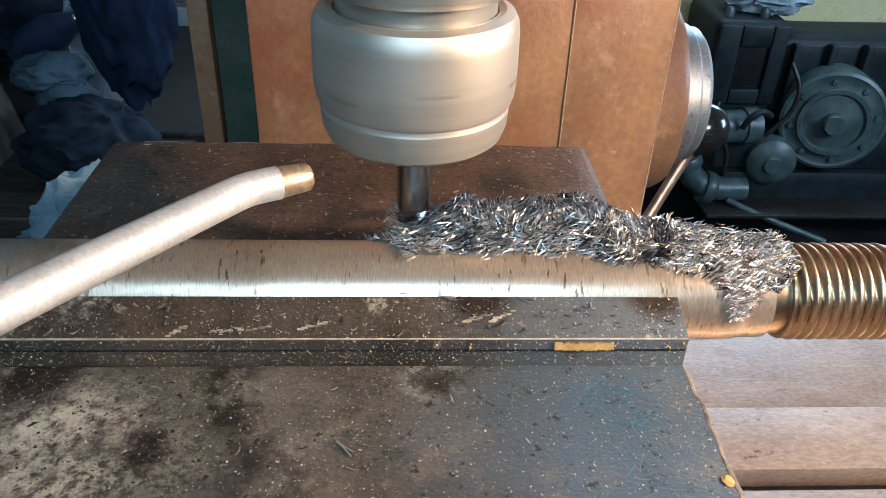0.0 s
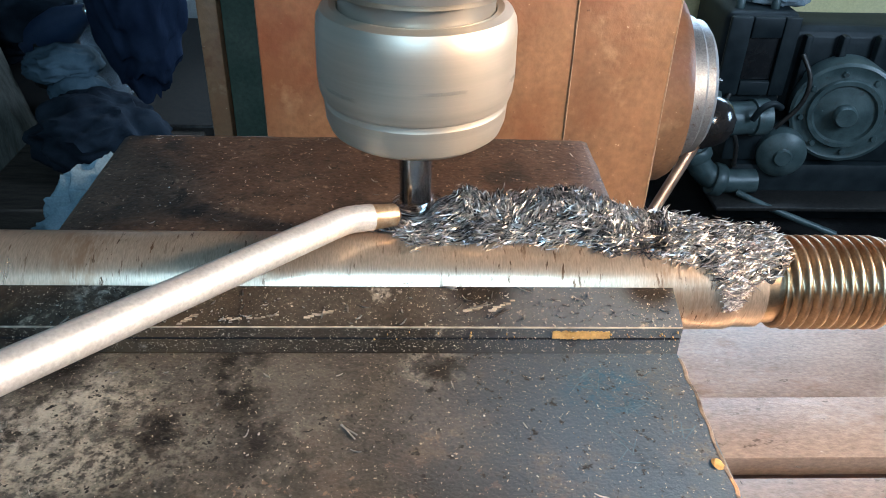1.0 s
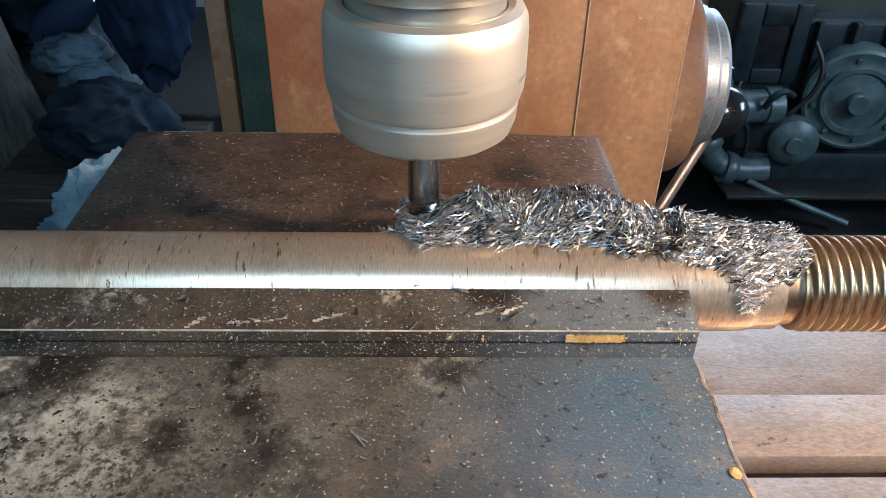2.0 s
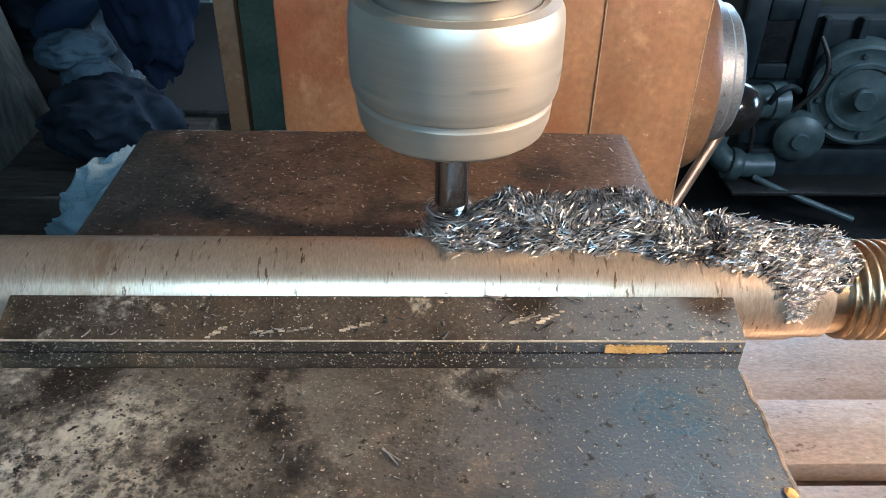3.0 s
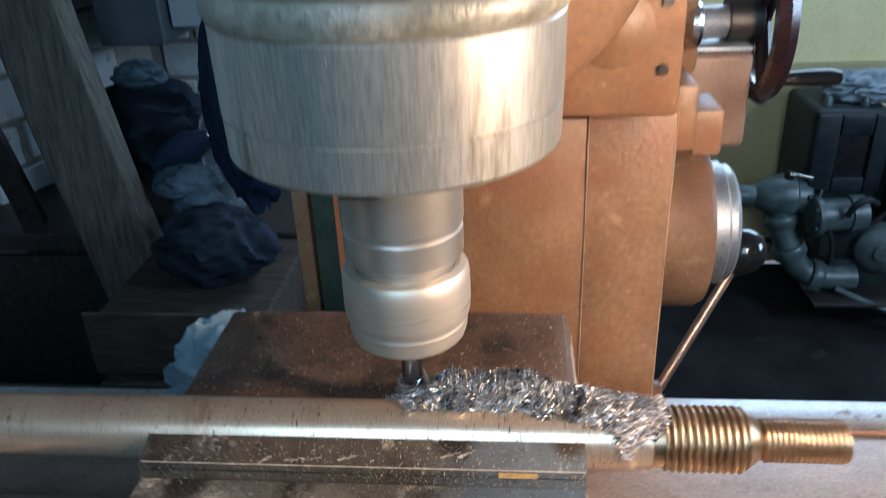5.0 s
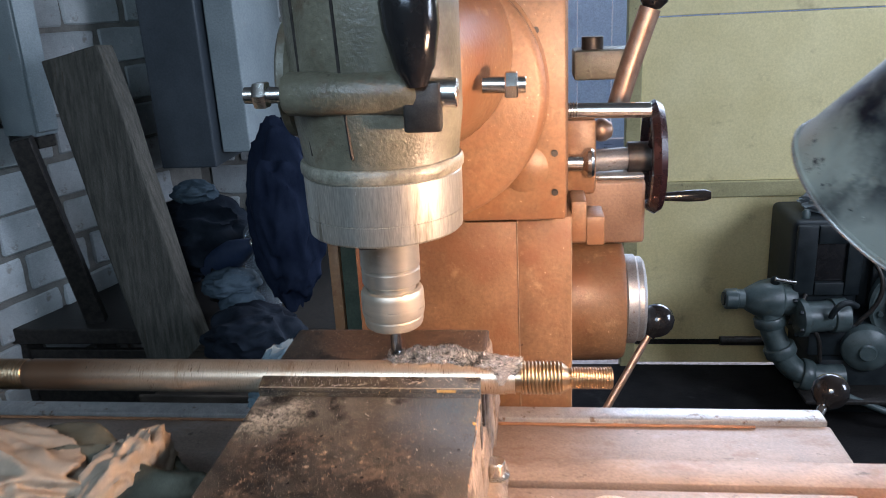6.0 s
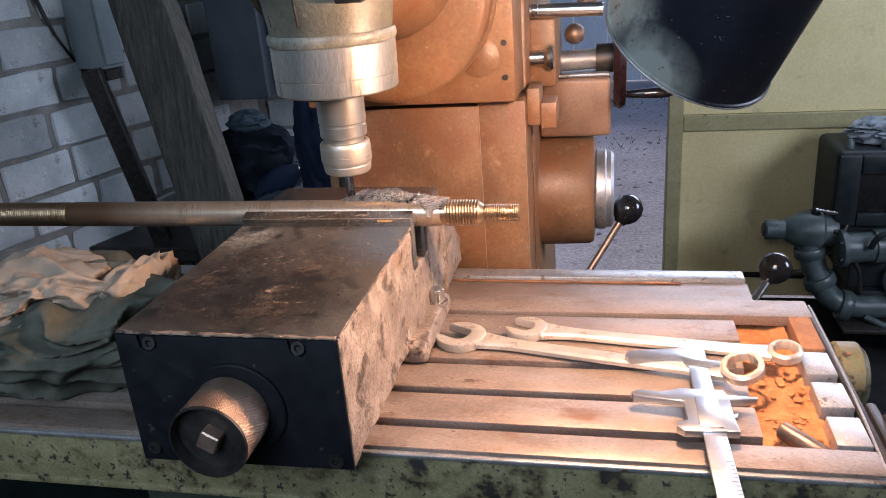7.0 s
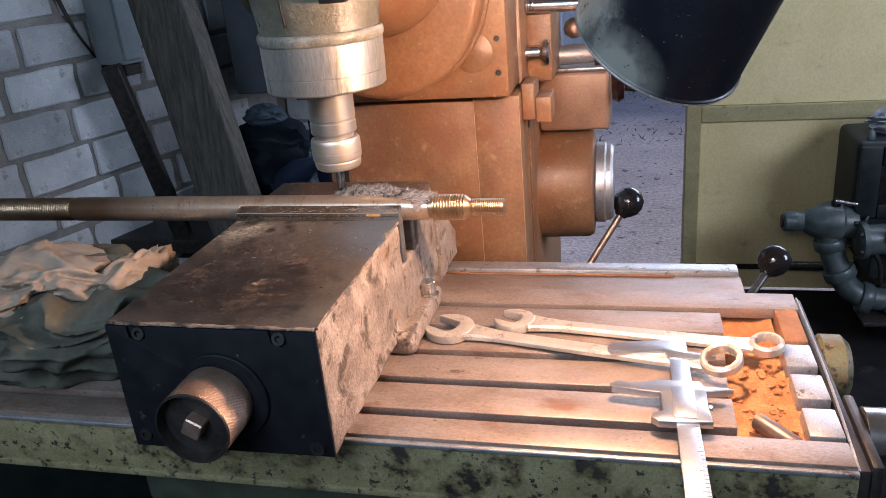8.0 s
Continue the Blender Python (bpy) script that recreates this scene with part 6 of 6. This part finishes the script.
def lathe_machine():
    t = thing("old_lathe", "greasy grey-green lathe standing before a yellow partition", "lathe", (1.40, 2.85, FL))
    o = Matrix.Translation((-1.40, -2.85, -FL))

    def add(name, bm, mat=LATHE, label="", smooth=40, under=None):
        bm.transform(o)
        return part(name, bm, mat, under or t, label, smooth)

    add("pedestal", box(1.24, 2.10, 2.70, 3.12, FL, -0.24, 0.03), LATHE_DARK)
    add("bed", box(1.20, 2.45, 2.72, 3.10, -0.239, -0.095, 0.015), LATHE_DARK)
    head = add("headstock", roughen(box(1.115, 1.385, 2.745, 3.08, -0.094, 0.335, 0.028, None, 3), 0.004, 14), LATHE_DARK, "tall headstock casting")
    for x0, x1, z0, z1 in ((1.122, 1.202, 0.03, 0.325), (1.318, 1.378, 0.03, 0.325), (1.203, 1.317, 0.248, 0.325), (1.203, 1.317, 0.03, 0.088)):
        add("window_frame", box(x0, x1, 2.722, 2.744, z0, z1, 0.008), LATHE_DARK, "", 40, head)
    # black panel added for the shade inside the opening
    add("opening", box(1.203, 1.317, 2.738, 2.7445, 0.089, 0.247, 0.002), BAKELITE, "black panel for the dark headstock opening", 40, head)
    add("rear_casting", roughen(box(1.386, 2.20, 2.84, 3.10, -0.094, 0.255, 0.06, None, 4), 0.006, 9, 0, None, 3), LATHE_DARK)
    cover = add("gear_cover", lathe([(0, 0.10), (0.035, 0.10), (0.040, 0.092), (0.042, 0.062), (0.060, 0.058), (0.105, 0.050), (0.112, 0.062), (0.128, 0.062), (0.134, 0.048), (0.165, 0.040), (0.178, 0.046), (0.190, 0.040), (0.192, 0), (0.18, -0.16), (0, -0.16)], 64,
                                    along((-0.30, -1, 0.06), (1.62, 2.72, -0.02))), LATHE, "large round gear cover")
    for k in range(8):
        a = radians(45 * k + 12)
        q = along((-0.30, -1, 0.06), (1.62, 2.72, -0.02)) @ Vector((0.150 * math.cos(a), 0.150 * math.sin(a), 0.040))
        add("cover_bolt", lathe([(0, 0.014), (0.010, 0.014), (0.012, 0.011), (0.012, 0), (0, 0)], 6, along((-0.30, -1, 0.06), q)), LATHE, "", 40, cover)
    add("small_cover", lathe([(0, 0.07), (0.03, 0.07), (0.036, 0.06), (0.075, 0.05), (0.092, 0.035), (0.095, 0), (0.09, -0.10), (0, -0.10)], 44, along((-0.2, -1, 0), (1.42, 2.71, -0.19))), LATHE)
    drive = add("drive_body", lathe([(0, -0.02), (0.060, -0.02), (0.066, 0.0), (0.066, 0.030), (0.082, 0.042), (0.086, 0.075), (0.078, 0.115), (0.060, 0.150), (0.046, 0.175), (0.040, 0.180), (0.040, 0.205), (0.043, 0.208), (0.043, 0.250), (0.038, 0.256), (0.026, 0.258), (0, 0.258)], 44,
                                    along((-1, 0, 0.02), (1.122, 2.76, 0.000)), None, lambda a, r, z: r * (1 + 0.035 * noise.noise(Vector((math.cos(a) * 2, math.sin(a) * 2, z * 22))))), LATHE, "stepped grease-coated drive housing")
    add("end_cap", rod_between((0.866, 2.76, 0.005), (0.858, 2.76, 0.0052), 0.028, 28), LATHE_DARK, "", 40, drive)
    add("tommy_bar", rod_between((1.045, 2.71, 0.108), (1.125, 2.70, 0.096), 0.008), CHROME, "bright tommy bar", 40, drive)
    add("oil_cup", lathe([(0, 0), (0.017, 0), (0.018, 0.003), (0.018, 0.022), (0.010, 0.032), (0, 0.034)], 24, along((0, 0, 1), (1.055, 2.74, 0.076))), LATHE_DARK, "", 40, drive)
    elbow = add("elbow_pipe", tube([(1.035, 2.74, -0.02), (1.055, 2.73, -0.12), (1.085, 2.71, -0.20), (1.135, 2.70, -0.285), (1.22, 2.69, -0.315), (1.34, 2.69, -0.31)], 0.048, 28), LATHE, "thick grease-coated elbow")
    for q, d, r in (((1.046, 2.735, -0.085), (0.2, -0.05, -1), 0.058), ((1.090, 2.712, -0.205), (0.45, -0.08, -1), 0.060), ((1.19, 2.693, -0.308), (1, -0.06, -0.25), 0.062)):
        add("coupling", lathe([(0.03, -0.022), (r, -0.022), (r + 0.004, -0.016), (r + 0.004, 0.016), (r, 0.022), (0.03, 0.022)], 32, along(d, q)), LATHE, "", 40, elbow)
    boss = add("shaft_boss", lathe([(0, 0), (0.066, 0), (0.078, 0.006), (0.080, 0.026), (0.064, 0.030), (0.062, 0.130), (0.070, 0.134), (0.070, 0.19), (0, 0.19)], 40, along((1, 0.1, 0.03), (1.135, 2.685, -0.050))), LATHE, "round flanged shaft boss")
    for k in range(6):
        a = radians(60 * k + 20)
        q = along((1, 0.1, 0.03), (1.135, 2.685, -0.050)) @ Vector((0.070 * math.cos(a), 0.070 * math.sin(a), 0.0))
        add("flange_bolt", lathe([(0, 0.012), (0.008, 0.012), (0.009, 0.010), (0.009, 0), (0, 0)], 6, along((-1, -0.1, -0.03), q)), LATHE_DARK, "", 40, boss)
    add("crank", tube([(1.24, 2.62, -0.02), (1.25, 2.60, 0.03), (1.29, 2.60, 0.055), (1.33, 2.61, 0.03)], 0.012, 14), LATHE_DARK)
    add("feed_lever", tube([(1.26, 2.64, -0.335), (1.36, 2.58, -0.365), (1.62, 2.50, -0.440)], 0.013, 14), LATHE, "long pale feed lever")
    add("tray", box(1.16, 2.40, 2.56, 2.715, -0.375, -0.358, 0.004), BLACK_STEEL)
    add("grease_pipe", tube([(1.17, 2.715, 0.04), (1.15, 2.69, 0.01), (1.16, 2.67, -0.05), (1.22, 2.66, -0.12), (1.24, 2.68, -0.24)], 0.009, 10), BLACK_STEEL)
    add("grease_pipe", tube([(1.40, 2.70, 0.20), (1.44, 2.66, 0.12), (1.43, 2.66, 0.02), (1.36, 2.68, -0.08)], 0.009, 10), BLACK_STEEL)
    for x in (1.17, 1.30):
        add("oiler", lathe([(0, 0), (0.016, 0), (0.016, 0.026), (0.009, 0.038), (0, 0.040)], 20, along((0, 0, 1), (x, 2.80, 0.333))))
    for k in range(3):
        add("rib", box(1.45 + 0.14 * k, 1.48 + 0.14 * k, 2.80, 2.842, -0.05, 0.235, 0.01), LATHE_DARK)
    solid("plastic_sheet", crumple((0, 0, 0), (0.135, 0.10, 0.055), 17, 5, 0.6, -0.045), RAG_PALE, "pale crumpled plastic sheet lying on the lathe headstock", "sheet", (1.34, 2.90, 0.381), smooth=70)
    solid("floor_pipe", rod_between((0.95, 3.14, -0.365), (1.6, 3.14, -0.365), 0.022), BLACK_STEEL, "dark pipe running along the partition's foot", "pipe", smooth=40)


def outside():
    g = random.Random(31)
    verts, faces = [], []
    for _ in range(600):
        x, y = g.uniform(-1.0, 1.8), g.uniform(6.0, 8.8)
        if noise.noise(Vector((x * 1.5, y * 0.9, 0))) < -0.05 and g.random() < 0.85:
            continue
        h, a, w = g.uniform(0.015, 0.05), g.uniform(0, 6.3), g.uniform(0.004, 0.010)
        lx, ly = g.uniform(-0.04, 0.04), g.uniform(-0.04, 0.04)
        i = len(verts)
        dx, dy = w * math.cos(a), w * math.sin(a)
        verts += [(x - dx, y - dy, FL - 0.05), (x + dx, y + dy, FL - 0.05), (x + lx, y + ly, h + FL - 0.05)]
        faces.append((i, i + 1, i + 2))
    me = bpy.data.meshes.new("grass")
    me.from_pydata(verts, [], faces)
    me.materials.append(GRASS)
    tagged(new("grass", me), "thin short grass on bare earth outside", "grass", "", "stuff")
    fence = thing("pale_fence", "pale limewashed board fence beyond the yard", "fence", (1.0, 9.3, FL - 0.05))
    for k in range(24):
        part("board", box(-4.8 + 0.4 * k, -4.412 + 0.4 * k, -0.02 + 0.006 * (k % 3), 0.02, 0.02, 2.1, 0.004, None, 1), LIME, fence)
    bm = bmesh.new()
    for _ in range(160):
        x, y, r = g.uniform(-0.6, 1.3), g.uniform(3.4, 7.0), g.uniform(0.008, 0.03)
        own = bmesh.new()
        bmesh.ops.create_icosphere(own, subdivisions=1, radius=r)
        for v in own.verts:
            v.co *= g.uniform(0.7, 1.2)
            v.co.z *= 0.5
        own.transform(Matrix.Translation((x, y, FL - 0.048)))
        merged(own, bm)
    solid("pebbles", bm, EARTH, "small clods and stones on the earth", "pebbles", kind="stuff")


def build():
    workshop()
    milling_machine()
    spindle = collet_chuck()
    worktable()
    vise()
    workpiece()
    swarf()
    spanner((0.0929, 0.1322, TZ + 0.0004), -13.2, 0.2505, "satin chrome combination spanner with its ring end raised", 0.0240, 0.006, 0.70)
    spanner((0.1532, 0.1511, TZ + 0.0004), -8.4, 0.2253, "worn bright combination spanner lying flat beside another", 0.0195, 0.0, 0.72)
    caliper()
    dowel_pin()
    rags()
    ledge_rag()
    machine_lamp()
    nozzle = blow_tube()
    ball_lever("feed_lever", (0.2585, 0.630, 0.8405), (0.1700, 0.5630, 0.7090), 0.0225, "steel feed lever with a black ball knob")
    ball_lever("table_lever", (0.4520, 0.530, 0.7900), (0.205, 0.340, 0.785), 0.0215, "bright steel table lever with a black ball knob", Vector((0.400, 0.470, 0.735)), 0.0055, CHROME)
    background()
    lathe_machine()
    outside()
    bricks()
    return spindle, nozzle


SPINDLE, NOZZLE = build()


def motions():
    # the table creeps to the right under the cutter, with all that lies on it
    for ob in CARRIED:
        base = ob.matrix_basis.copy()
        walk(ob, [(t, Matrix.Translation((FEED * t, 0, 0)) @ base) for t in range(0, 9)])
    # the spindle turns clockwise seen from above
    walk(SPINDLE, [(k / 30, pose(AX, AY, 1.008, 0, 0, -78.0 * k)) for k in range(241)])
    # the blow tube comes in, blows at the cutter and is taken away
    walk(NOZZLE, [(0.0, pose(-0.0294, 0.1350, 1.0438, 0, -6, 6)), (0.3, pose(-0.0235, 0.1440, 1.0350, 0, -5, 4)), (0.5, pose(-0.0176, 0.1500, 1.0270, 0, -4, 2)), (0.8, pose(-0.0135, 0.1550, 1.0215, 0, -1, 0)),
                  (1.0, pose(-0.0122, 0.1565, 1.0202, 0, 0, 0)), (1.2, pose(-0.0120, 0.1567, 1.0202, 0, 0, 0)), (1.5, pose(-0.035, 0.135, 1.045, 0, -4, 4)), (1.9, pose(-0.16, 0.00, 1.10, 0, -6, 4)),
                  (2.3, pose(-0.40, -0.35, 1.10, 0, -8, 4)), (3.0, pose(-0.70, -0.85, 0.60, 0, -12, 0)), (3.6, pose(-0.80, -0.95, FL + 0.016, 11, -7, 0)), (8.0, pose(-0.80, -0.95, FL + 0.016, 11, -7, 0))])


motions()
